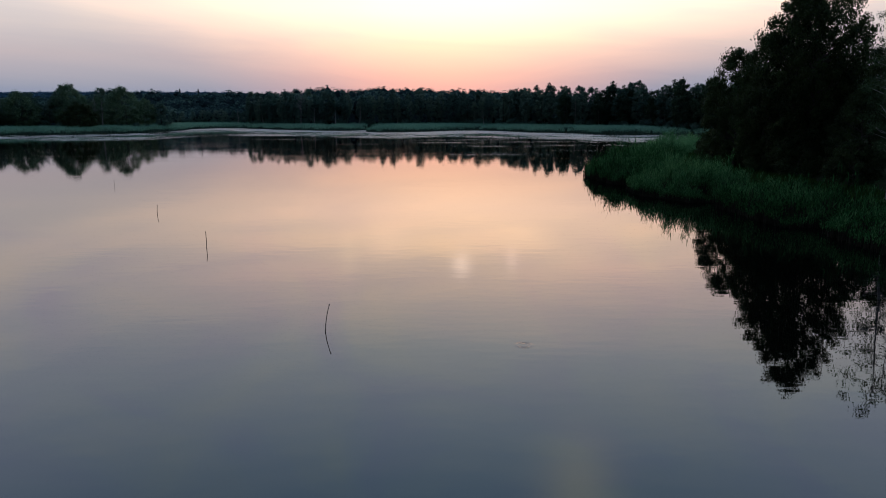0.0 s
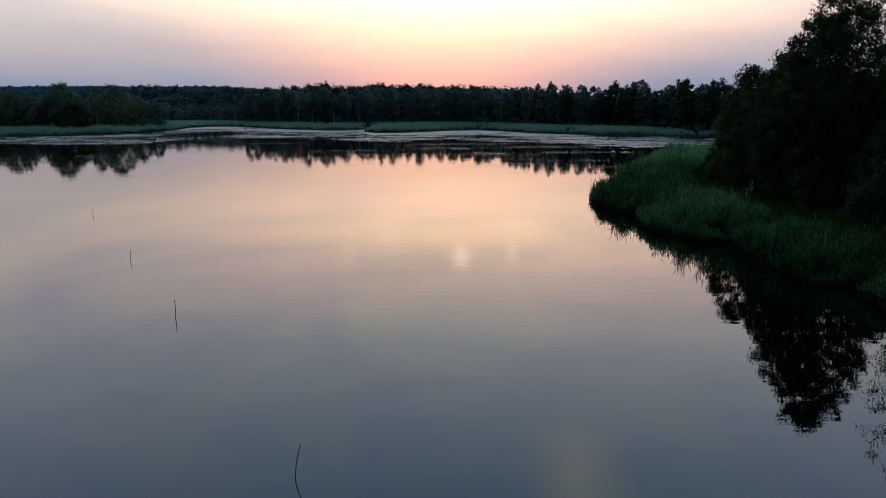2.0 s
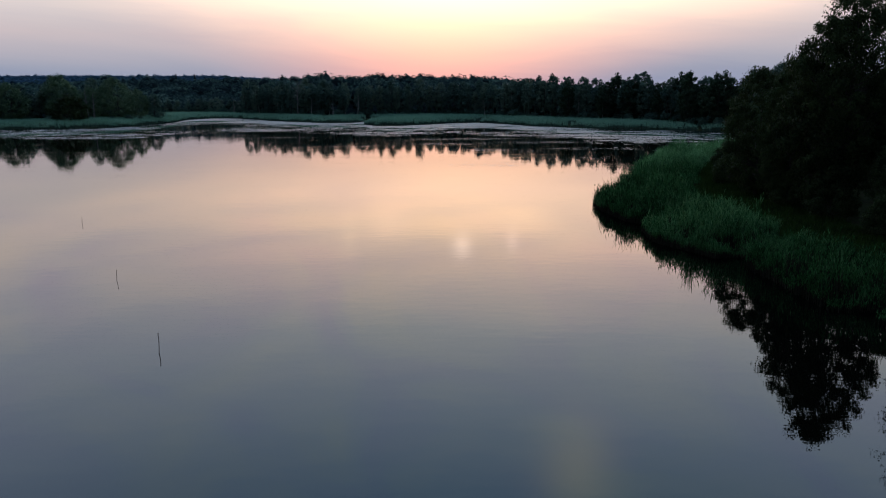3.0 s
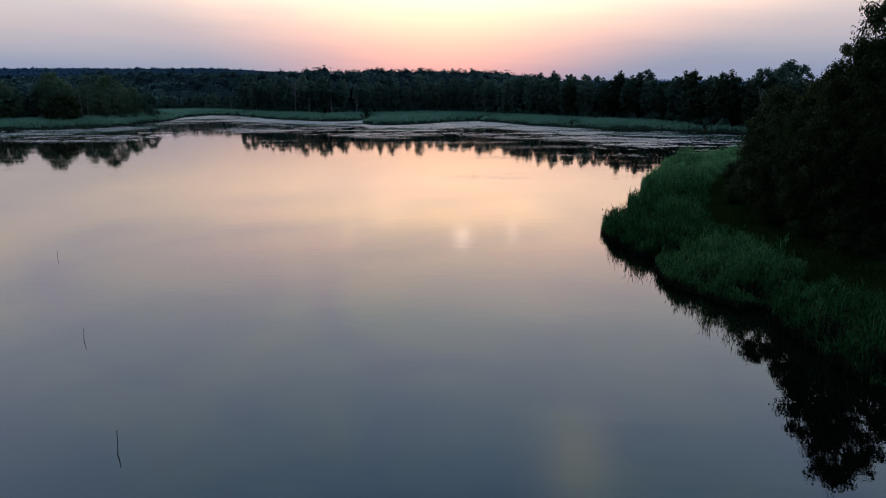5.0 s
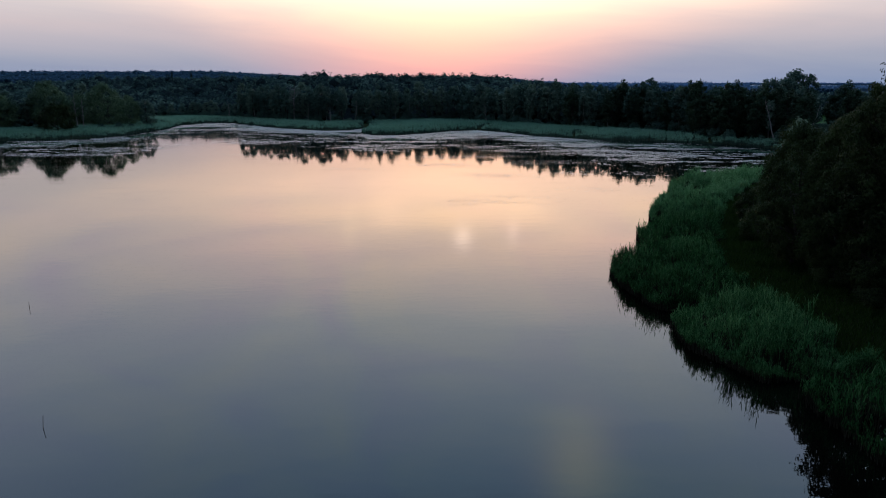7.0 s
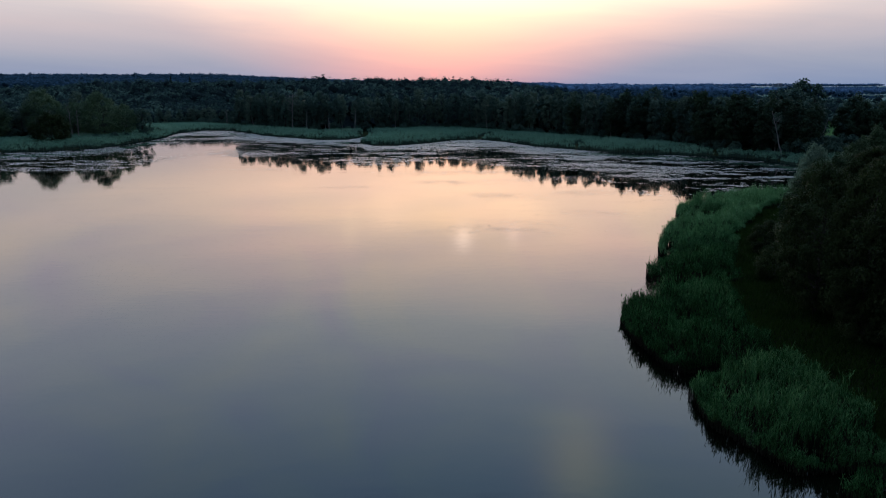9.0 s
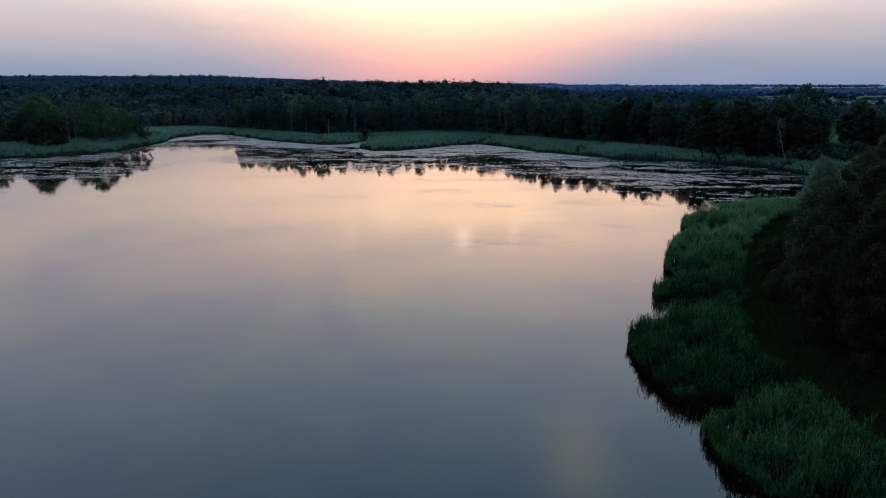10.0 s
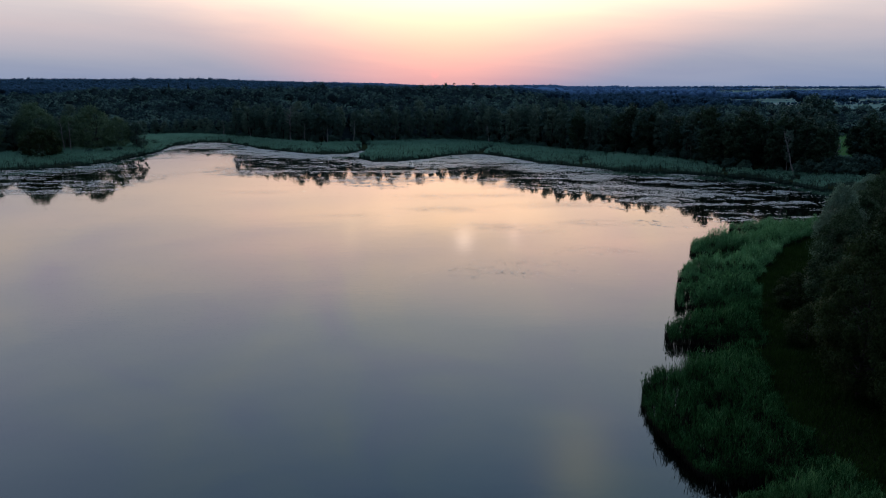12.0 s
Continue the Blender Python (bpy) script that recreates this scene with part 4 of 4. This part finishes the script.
def woods(name, label, x, y, h, r, clumps, leaf, per_clump, mat=M_WOODS, tall=1.0, floor=None, core=0.85, open_low=0.12, inside=None):
    """Closed canopy seen from afar: each tree a lobed crown of leaf tufts round a ragged heart, darkened with painted
    shade.
    """
    n = len(x)
    z = land(x, y)
    half = np.minimum(r * tall, h * 0.5)
    mid = z + h - half
    m = n * clumps
    tree = np.repeat(np.arange(n), clumps)
    d = unit(rng.normal(size=(m, 3)) + np.array([0, 0, 0.3]))
    low_side = d[:, 2] < -0.55
    d[low_side, 2] *= -0.5
    reach = rng.uniform(0.6, 0.95, m)
    cc = np.stack([x[tree] + d[:, 0] * r[tree] * reach, y[tree] + d[:, 1] * r[tree] * reach, mid[tree] + d[:, 2] * half[tree] * np.minimum(reach, 0.74)], axis=1)
    skirt = rng.uniform(0, 1, m) < open_low
    cc[skirt, 2] = z[tree][skirt] + (h[tree] * rng.uniform(0.1, 0.6, m))[skirt]
    size = r[tree] * rng.uniform(0.18, 0.36, m)
    shape_v, shape_f = LUMP
    k = len(shape_v)
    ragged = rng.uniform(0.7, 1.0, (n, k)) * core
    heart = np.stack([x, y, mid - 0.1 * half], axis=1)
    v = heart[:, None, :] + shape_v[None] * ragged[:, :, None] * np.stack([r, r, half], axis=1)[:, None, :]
    f = (shape_f[None] + (np.arange(n) * k)[:, None, None]).reshape(-1, 3)
    which = np.repeat(np.arange(m), per_clump)
    e = unit(rng.normal(size=(m * per_clump, 3)) + d[which] * 0.8 + np.array([0, 0, 0.3]))
    out = size[which] * rng.uniform(0.25, 1.0, m * per_clump)
    q = leaf_quads(cc[which] + e * out[:, None] * np.array([1, 1, 0.7]), leaf, leaf * 1.15, 0.0, d[which] + 0.6 * e, 0.3)
    v2 = q[:, :3].reshape(-1, 3)
    f2 = np.arange(len(v2)).reshape(-1, 3) + n * k
    verts, tris = np.concatenate([v.reshape(-1, 3), v2]), np.concatenate([f, f2])
    # sheet that closes the gaps between crowns in the painted shade colour
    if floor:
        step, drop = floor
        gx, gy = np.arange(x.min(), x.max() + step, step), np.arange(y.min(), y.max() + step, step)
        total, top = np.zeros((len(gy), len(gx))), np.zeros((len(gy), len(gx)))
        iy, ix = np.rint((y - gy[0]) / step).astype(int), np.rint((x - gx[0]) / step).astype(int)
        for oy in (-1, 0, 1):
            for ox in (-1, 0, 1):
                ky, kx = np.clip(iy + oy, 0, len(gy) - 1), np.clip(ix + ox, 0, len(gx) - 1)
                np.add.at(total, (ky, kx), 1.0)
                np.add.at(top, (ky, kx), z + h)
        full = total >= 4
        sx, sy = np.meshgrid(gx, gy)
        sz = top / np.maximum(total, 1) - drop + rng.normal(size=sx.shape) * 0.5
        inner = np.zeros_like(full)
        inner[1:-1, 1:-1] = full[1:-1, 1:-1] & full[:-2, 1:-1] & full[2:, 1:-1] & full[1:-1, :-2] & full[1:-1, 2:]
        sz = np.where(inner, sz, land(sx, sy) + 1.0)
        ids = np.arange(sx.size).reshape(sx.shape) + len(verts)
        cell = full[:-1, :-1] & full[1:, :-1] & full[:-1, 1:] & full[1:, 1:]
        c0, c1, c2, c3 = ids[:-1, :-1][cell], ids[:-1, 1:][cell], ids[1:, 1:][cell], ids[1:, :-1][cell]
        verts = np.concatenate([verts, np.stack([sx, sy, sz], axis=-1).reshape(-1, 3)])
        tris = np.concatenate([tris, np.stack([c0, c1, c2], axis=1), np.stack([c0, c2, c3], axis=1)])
    me = bpy.data.meshes.new(name)
    me.vertices.add(len(verts))
    me.vertices.foreach_set("co", verts.astype(np.float32).ravel())
    me.loops.add(len(tris) * 3)
    me.loops.foreach_set("vertex_index", tris.astype(np.int32).ravel())
    me.polygons.add(len(tris))
    me.polygons.foreach_set("loop_start", np.arange(0, len(tris) * 3, 3, dtype=np.int32))
    me.materials.append(mat)
    me.materials.append(inside or M_SHADED_TWIGS)
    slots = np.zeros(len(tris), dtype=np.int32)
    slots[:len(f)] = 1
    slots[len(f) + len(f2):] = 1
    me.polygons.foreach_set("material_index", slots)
    me.update(calc_edges=True)
    return tagged(new(name, me), label, "woods", kind="stuff")


def spread(x0, x1, y0, y1, step):
    xs, ys = np.meshgrid(np.arange(x0, x1, step), np.arange(y0, y1, step))
    x, y = xs.ravel() + rng.uniform(-0.45, 0.45, xs.size) * step, ys.ravel() + rng.uniform(-0.45, 0.45, xs.size) * step
    return x, y


EDGE_X, EDGE_Y = line[:, 0], line[:, 1]
x, y = spread(-330, 300, 215, 470, 6.8)
x2, y2 = spread(-460, 300, 470, 720, 9.0)
x, y = np.concatenate([x, x2]), np.concatenate([y, y2])
fan = np.abs(x) < 0.72 * y + 20
behind = y > np.interp(x, [-330, -250, -205, -172, -152, -130, -97, -72, -54, -6, 9, 34, 60, 87, 106, 150, 240], [310, 310, 305, 312, 408, 420, 397, 373, 358, 373, 369, 340, 304, 262, 241, 228, 205]) + 3
right_end = (y < np.interp(x, [-330, 0, 40, 80, 150, 220], [2000, 2000, 640, 540, 560, 640])) & (y < 720)
keep = fan & behind & right_end & ~((x > 0.533 * (y - 30)) & (x < 0.577 * (y - 30)) & (y < 390) & (x > 100))
x, y = x[keep], y[keep]
h = 15.6 + 3.0 * ease(y, 390, 470) + 1.8 * rough_noise(x, y, 30.0, 0.7, 3) + rng.normal(size=len(x)) * 1.3
east_end = ease(x - 0.16 * (y - 30), -10, 25)
h = h - 2.0 * east_end - 3.6 * ease(y - np.interp(x, [0, 40, 80, 150, 300], [420, 400, 320, 270, 240]), 0, 60) * east_end
h = h * (1 - 0.42 * ease(-x, 98, 116) * ease(600 - y, 0, 120) * ease(0.46 * y + x, 0, 30))
h = (h - 1.2 * ease(-x, 90, 180)) * (1 - 0.28 * ease(-x - 0.44 * y, 0, 70))
h = h + rng.normal(size=len(x)) * 0.5 - 2.5 * ease(y, 380, 460) * ease(x, 90, 150)
r = rng.uniform(3.4, 6.2, len(x)) * (1 + 0.3 * (y > 470))
kind_of = rng.uniform(0, 1, len(x)) + 0.25 * rough_noise(x, y, 40.0, 8.0, 2)
open_side = (x > 0.48 * (y - 30)) & (x < 0.63 * (y - 30)) & (y < 420)
woods("woodland", "undergrowth with painted-shade sheet filling the wood", x[~open_side], y[~open_side], h[~open_side] - 8.0, r[~open_side], 2, 1.0, 4, M_WOODS_DARK, 0.6, (8.0, 0.5), 0.6)
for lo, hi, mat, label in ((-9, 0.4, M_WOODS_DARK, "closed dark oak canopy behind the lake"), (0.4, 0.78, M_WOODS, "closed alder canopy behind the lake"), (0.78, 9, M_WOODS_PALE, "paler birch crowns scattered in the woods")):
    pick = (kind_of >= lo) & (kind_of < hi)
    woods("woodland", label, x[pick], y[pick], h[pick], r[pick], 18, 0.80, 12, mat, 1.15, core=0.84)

x, y = spread(-1100, 420, 700, 1900, 11.5)
keep = (np.abs(x) < 0.66 * y + 60) & (x < np.interp(y, [620, 900, 1300, 1900], [30, 120, 60, 0]) + 50 * wave(x, y, 120.0, 3.0))
x, y = x[keep], y[keep]
woods("woodland", "wooded rise receding to the skyline", x, y, 19 + rng.normal(size=len(x)) * 0.5 + 1.2 * wave(x, y, 40.0), rng.uniform(4.5, 7.5, len(x)), 7, 1.25, 7, M_RIDGE, 0.8, (13.0, 3.0), 0.85, 0.0, M_RIDGE_SHADE)

x, y = spread(-2300, 900, 1900, 3700, 26.0)
keep = (np.abs(x) < 0.66 * y) & (x < np.interp(y, [1900, 2600, 3700], [150, 650, 900]) + 200 * wave(x, y, 300.0, 5.0))
x, y = x[keep], y[keep]
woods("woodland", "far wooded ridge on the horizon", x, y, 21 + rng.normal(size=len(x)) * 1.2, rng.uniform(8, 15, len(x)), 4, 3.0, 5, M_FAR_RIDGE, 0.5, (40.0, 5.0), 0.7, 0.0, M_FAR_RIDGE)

# copses and hedges out in the fields
def copses(label, mat, broad, plots):
    cx, cy, ch, cr = [], [], [], []
    for x0, x1, y0, y1, n, hh in plots:
        cx.append(rng.uniform(x0, x1, n))
        cy.append(rng.uniform(y0, y1, n) + 18 * rough_noise(cx[-1], cx[-1] * 0, 60.0, hh))
        ch.append(hh * rng.uniform(0.7, 1.08, n) + 1.5 * rough_noise(cx[-1], cy[-1], 50.0, 2.0))
        cr.append(hh * rng.uniform(0.26, 0.46, n) * broad)
    woods("copse", label, np.concatenate(cx), np.concatenate(cy), np.concatenate(ch), np.concatenate(cr), 6, 1.7 * broad, 6, mat, 1.0, None, 0.75, 0.35, mat if broad > 1 else M_RIDGE_SHADE)


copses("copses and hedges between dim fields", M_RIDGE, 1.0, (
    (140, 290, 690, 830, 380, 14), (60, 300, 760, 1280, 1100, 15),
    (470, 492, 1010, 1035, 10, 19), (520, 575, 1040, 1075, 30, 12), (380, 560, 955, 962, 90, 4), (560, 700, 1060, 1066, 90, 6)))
copses("wood blued with painted haze beyond the dim fields", M_FAR_RIDGE, 1.01, (
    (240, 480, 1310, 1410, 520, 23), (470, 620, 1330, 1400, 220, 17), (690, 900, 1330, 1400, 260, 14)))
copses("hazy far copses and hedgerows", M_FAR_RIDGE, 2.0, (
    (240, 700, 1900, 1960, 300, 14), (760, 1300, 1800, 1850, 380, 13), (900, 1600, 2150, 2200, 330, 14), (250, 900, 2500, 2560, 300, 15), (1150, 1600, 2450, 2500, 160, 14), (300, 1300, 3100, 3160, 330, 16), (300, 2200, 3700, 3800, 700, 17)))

# ---- the wooded eastern bank ----
BANK = "trees on the eastern bank"
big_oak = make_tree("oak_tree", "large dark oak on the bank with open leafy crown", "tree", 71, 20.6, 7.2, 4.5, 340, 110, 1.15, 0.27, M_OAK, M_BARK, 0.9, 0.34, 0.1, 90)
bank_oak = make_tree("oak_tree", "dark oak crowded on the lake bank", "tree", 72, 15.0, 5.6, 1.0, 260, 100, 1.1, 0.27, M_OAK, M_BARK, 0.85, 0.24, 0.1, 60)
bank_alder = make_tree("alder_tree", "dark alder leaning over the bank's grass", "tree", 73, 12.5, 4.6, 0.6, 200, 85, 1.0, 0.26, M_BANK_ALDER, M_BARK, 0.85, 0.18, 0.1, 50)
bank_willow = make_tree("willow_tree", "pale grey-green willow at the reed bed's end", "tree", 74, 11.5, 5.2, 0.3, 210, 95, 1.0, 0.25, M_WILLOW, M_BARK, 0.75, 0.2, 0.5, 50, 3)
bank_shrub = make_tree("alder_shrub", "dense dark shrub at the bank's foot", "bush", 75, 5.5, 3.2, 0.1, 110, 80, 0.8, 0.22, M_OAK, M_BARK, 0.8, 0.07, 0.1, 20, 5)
for k in (big_oak, bank_oak, bank_alder, bank_willow, bank_shrub):
    tagged(k, group=BANK)
bank_birch = make_tree("birch_tree", "tall thin birch with sparse drooping twigs", "tree", 76, 19.0, 3.6, 6.0, 90, 46, 0.8, 0.16, M_BANK_ALDER, M_BIRCH_BARK, 0.85, 0.14, 0.9, 50)
tagged(bank_birch, group=BANK)
# big oaks at y 43 and 29: unseen, added to shade the reeds
for kind, x, y, size, wide in (
        (bank_birch, 41.5, 63, 1.0, 1.0), (bank_birch, 31.2, 50, 0.76, 1.1),
        (big_oak, 36.0, 70.8, 1.0, 0.74), (big_oak, 52, 62, 0.7, 0.9), (big_oak, 43, 43, 0.95, 0.9), (big_oak, 43, 29, 0.95, 0.9), (big_oak, 46, 12, 0.95, 0.9), (big_oak, 50, 80, 0.68, 1.0), (big_oak, 58, 98, 0.72, 1.0),
        (bank_oak, 35.5, 71.5, 1.17, 0.75), (bank_oak, 33.7, 83, 0.91, 0.80), (bank_oak, 34.4, 77.3, 0.98, 0.7), (bank_oak, 36, 62, 0.58, 0.85), (bank_oak, 41.5, 84, 0.85, 1.0), (bank_oak, 49, 93, 0.92, 1.0), (bank_oak, 38.5, 49, 0.6, 0.9), (bank_oak, 52, 108, 0.86, 1.0), (bank_oak, 62, 116, 0.9, 1.0),
        (bank_oak, 46, 70, 0.72, 1.0), (bank_oak, 41, 34, 0.7, 1.0), (bank_oak, 74, 134, 0.95, 1.0), (bank_oak, 66, 128, 0.75, 1.1), (bank_oak, 44, 18, 1.1, 1.0), (bank_oak, 60, 70, 0.9, 1.0),
        (bank_alder, 37.5, 90, 0.9, 0.9), (bank_alder, 42, 101, 0.9, 1.0), (bank_alder, 47.8, 112, 0.86, 0.95), (bank_alder, 36, 79, 0.8, 0.85), (bank_alder, 58, 126, 0.8, 1.0), (bank_alder, 70, 142, 0.9, 1.1),
        (bank_alder, 78, 150, 1.0, 1.1), (bank_alder, 84, 160, 0.9, 1.2), (bank_alder, 62, 133, 0.6, 1.0),
        (bank_willow, 52.8, 122.5, 1.05, 0.66), (bank_willow, 63, 137, 0.75, 1.0), (bank_willow, 86, 172, 0.7, 1.2),
        (bank_shrub, 34.2, 69, 0.8, 1.0), (bank_shrub, 34.5, 60, 0.8, 1.0), (bank_shrub, 36, 96, 0.75, 1.0), (bank_shrub, 40, 107, 0.8, 1.0), (bank_shrub, 48.2, 117, 0.75, 1.0), (bank_shrub, 58.6, 131, 0.7, 1.0), (bank_shrub, 35.5, 86, 0.7, 1.0),
        (bank_shrub, 34, 76, 0.7, 1.0), (bank_shrub, 62.5, 143, 0.7, 1.1), (bank_shrub, 69, 151, 0.8, 1.1), (bank_shrub, 35, 44, 0.9, 1.0)):
    place(kind, x, y, size, wide)
x, y = spread(62, 125, 20, 130, 7.0)
keep = x > 0.55 * y + 12
x, y = x[keep], y[keep]
woods("woodland", "dark woodland inland of the eastern bank", x, y, 14 + rng.normal(size=len(x)) * 1.2, rng.uniform(3, 4.4, len(x)), 10, 0.8, 10)


# ---- grass between reeds and trees ----
def grass():
    strip = np.array([(x - 0.6, y) for x, y in INNER] + [(46, -20), (40, 8), (37, 26), (36, 40), (35.5, 50), (34.5, 60), (34, 70), (34.5, 80), (37, 90), (40, 99), (44, 108), (50, 118), (57, 130), (66, 142), (78, 156)][::1], float)
    p = scatter(strip, 60)
    x, y = p[:, 0], p[:, 1]
    n = len(x)
    z = land(x, y) - 0.02
    h = rng.uniform(0.25, 0.7, n) * (1 + 0.5 * wave(x, y, 1.5, 2.0))
    a = rng.uniform(0, 6.283, n)
    b = rng.uniform(0, 6.283, n)
    foot = np.stack([x, y, z], axis=1)
    w = np.stack([np.cos(a), np.sin(a), np.zeros(n)], axis=1) * 0.035
    tip = foot + np.stack([np.cos(b) * h * 0.4, np.sin(b) * h * 0.4, h], axis=1)
    mid = foot + (tip - foot) * 0.55 + np.array([0, 0, 0.05])
    v = np.stack([foot - w, mid + w, tip, mid - w * 1.5], axis=1)
    return tagged(new("grass", faces_mesh("grass", v, 4, M_GRASS)), "strip of rough green grass under the trees", "grass", kind="stuff")


grass()


# ---- sticks in the open water ----
def stick(label, foot, top, height, thick, bow):
    root = tagged(new("stick"), label, "stick", "sticks in the lake")
    root.location = (foot[0], foot[1], 0)
    d = Vector((top[0] - foot[0], top[1] - foot[1], height))
    bm = bmesh.new()
    pts = [d * f + Vector((bow * math.sin(math.pi * max(f, 0)), 0, 0)) for f in (-0.9, 0.0, 0.25, 0.5, 0.75, 0.97)]
    tube(bm, pts, [thick * 1.1, thick, thick * 0.95, thick * 0.9, thick * 0.8, thick * 0.72], 8)
    part("shaft", bm, M_STICK, root)
    bm = bmesh.new()
    tube(bm, [d * 0.96, d * 0.985, d * 1.01, d * 1.03], [thick * 0.8, thick * 1.35, thick * 1.3, thick * 0.5], 8)
    part("knob", bm, M_STICK, root, "darker knobbed end")
    return root


STICK = "thin dark stick leaning out of calm water"
stick(STICK, (-3.90, 23.00), (-3.78, 23.24), 0.85, 0.015, -0.03)
stick(STICK, (-12.80, 38.30), (-12.96, 38.76), 0.79, 0.020, 0.02)
stick(STICK, (-20.70, 51.70), (-20.72, 51.86), 0.61, 0.018, 0.00)
stick(STICK, (-33.30, 72.80), (-33.23, 72.69), 0.52, 0.017, 0.01)


# ---- a ring that spreads on the still surface ----
def ripple(x, y, reach):
    b = bmesh.new()
    rows = []
    for k in range(29):
        r = reach * k / 28
        swell = math.exp(-((r - reach * 0.66) / (reach * 0.26)) ** 2)
        z = 0.003 + 0.0035 * swell * math.cos((r - reach * 0.66) / reach * 20) - 0.02 * max(0.0, r / reach - 0.9) * 10 * 0.5
        rows.append([b.verts.new((r * math.cos(a), r * math.sin(a), z)) for a in (2 * math.pi * i / 40 for i in range(40))] if k else [b.verts.new((0, 0, z))])
    for r0, r1 in zip(rows, rows[1:]):
        for i in range(40):
            j = (i + 1) % 40
            b.faces.new((r0[0], r1[i], r1[j]) if len(r0) == 1 else (r0[i], r1[i], r1[j], r0[j]))
    me = bpy.data.meshes.new("ripple")
    b.to_mesh(me)
    b.free()
    me.materials.append(M_WATER)
    me.shade_smooth()
    ob = tagged(new("ripple", me), "small ring of ripples on the calm lake", "ripple")
    ob.location = (x, y, 0)


ripple(2.56, 21.48, 0.34)


# ---- far buildings ----
def far_block(label, x, y, w, d, h):
    z = float(land(np.array([x]), np.array([y]))[0]) - 0.3
    root = tagged(new("apartment_building"), label, "building", "blocks on the horizon")
    root.location = (x, y, z)

    def box(name, x0, x1, y0, y1, z0, z1, mat):
        b = bmesh.new()
        bmesh.ops.create_cube(b, size=1.0, matrix=Matrix.Translation(((x0 + x1) / 2, (y0 + y1) / 2, (z0 + z1) / 2)) @ Matrix.Diagonal((x1 - x0, y1 - y0, z1 - z0, 1)))
        return part(name, b, mat, root)
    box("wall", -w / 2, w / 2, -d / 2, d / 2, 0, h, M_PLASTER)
    box("roof", -w / 2 - 0.5, w / 2 + 0.5, -d / 2 - 0.5, d / 2 + 0.5, h, h + 0.9, M_ROOF)
    for k in range(int(h // 3)):
        for c in range(int(w // 6)):
            x0 = -w / 2 + 2 + c * 6
            box("window", x0, x0 + 2.4, -d / 2 - 0.06, -d / 2 + 0.05, 1 + k * 3, 2.5 + k * 3, M_ROOF)
    return root


far_block("pale tower block far away on the horizon", 1552, 3460, 20, 16, 13)
far_block("pale tower block far away on the horizon", 1585, 3480, 18, 16, 15)
far_block("long pale block far away on the horizon", 1640, 3500, 40, 16, 8)


def barn(x, y, w, d, h):
    z = float(land(np.array([x]), np.array([y]))[0]) - 0.3
    root = tagged(new("farm_shed"), "low pale farm shed out in the fields", "building")
    root.location = (x, y, z)
    b = bmesh.new()
    bmesh.ops.create_cube(b, size=1.0, matrix=Matrix.Translation((0, 0, h / 2)) @ Matrix.Diagonal((w, d, h, 1)))
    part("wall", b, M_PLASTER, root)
    b = bmesh.new()
    e = [[b.verts.new((sx * (w / 2 + 0.6), sy, sz)) for sy, sz in ((-d / 2 - 0.6, h - 0.1), (0, h + d * 0.28), (d / 2 + 0.6, h - 0.1), (0, h + d * 0.28 - 0.5))] for sx in (-1, 1)]
    for k in range(4):
        b.faces.new((e[0][k], e[0][(k + 1) % 4], e[1][(k + 1) % 4], e[1][k]))
    part("roof", b, M_ROOF, root, "grey pitched roof")


barn(1035, 1760, 34, 14, 5)
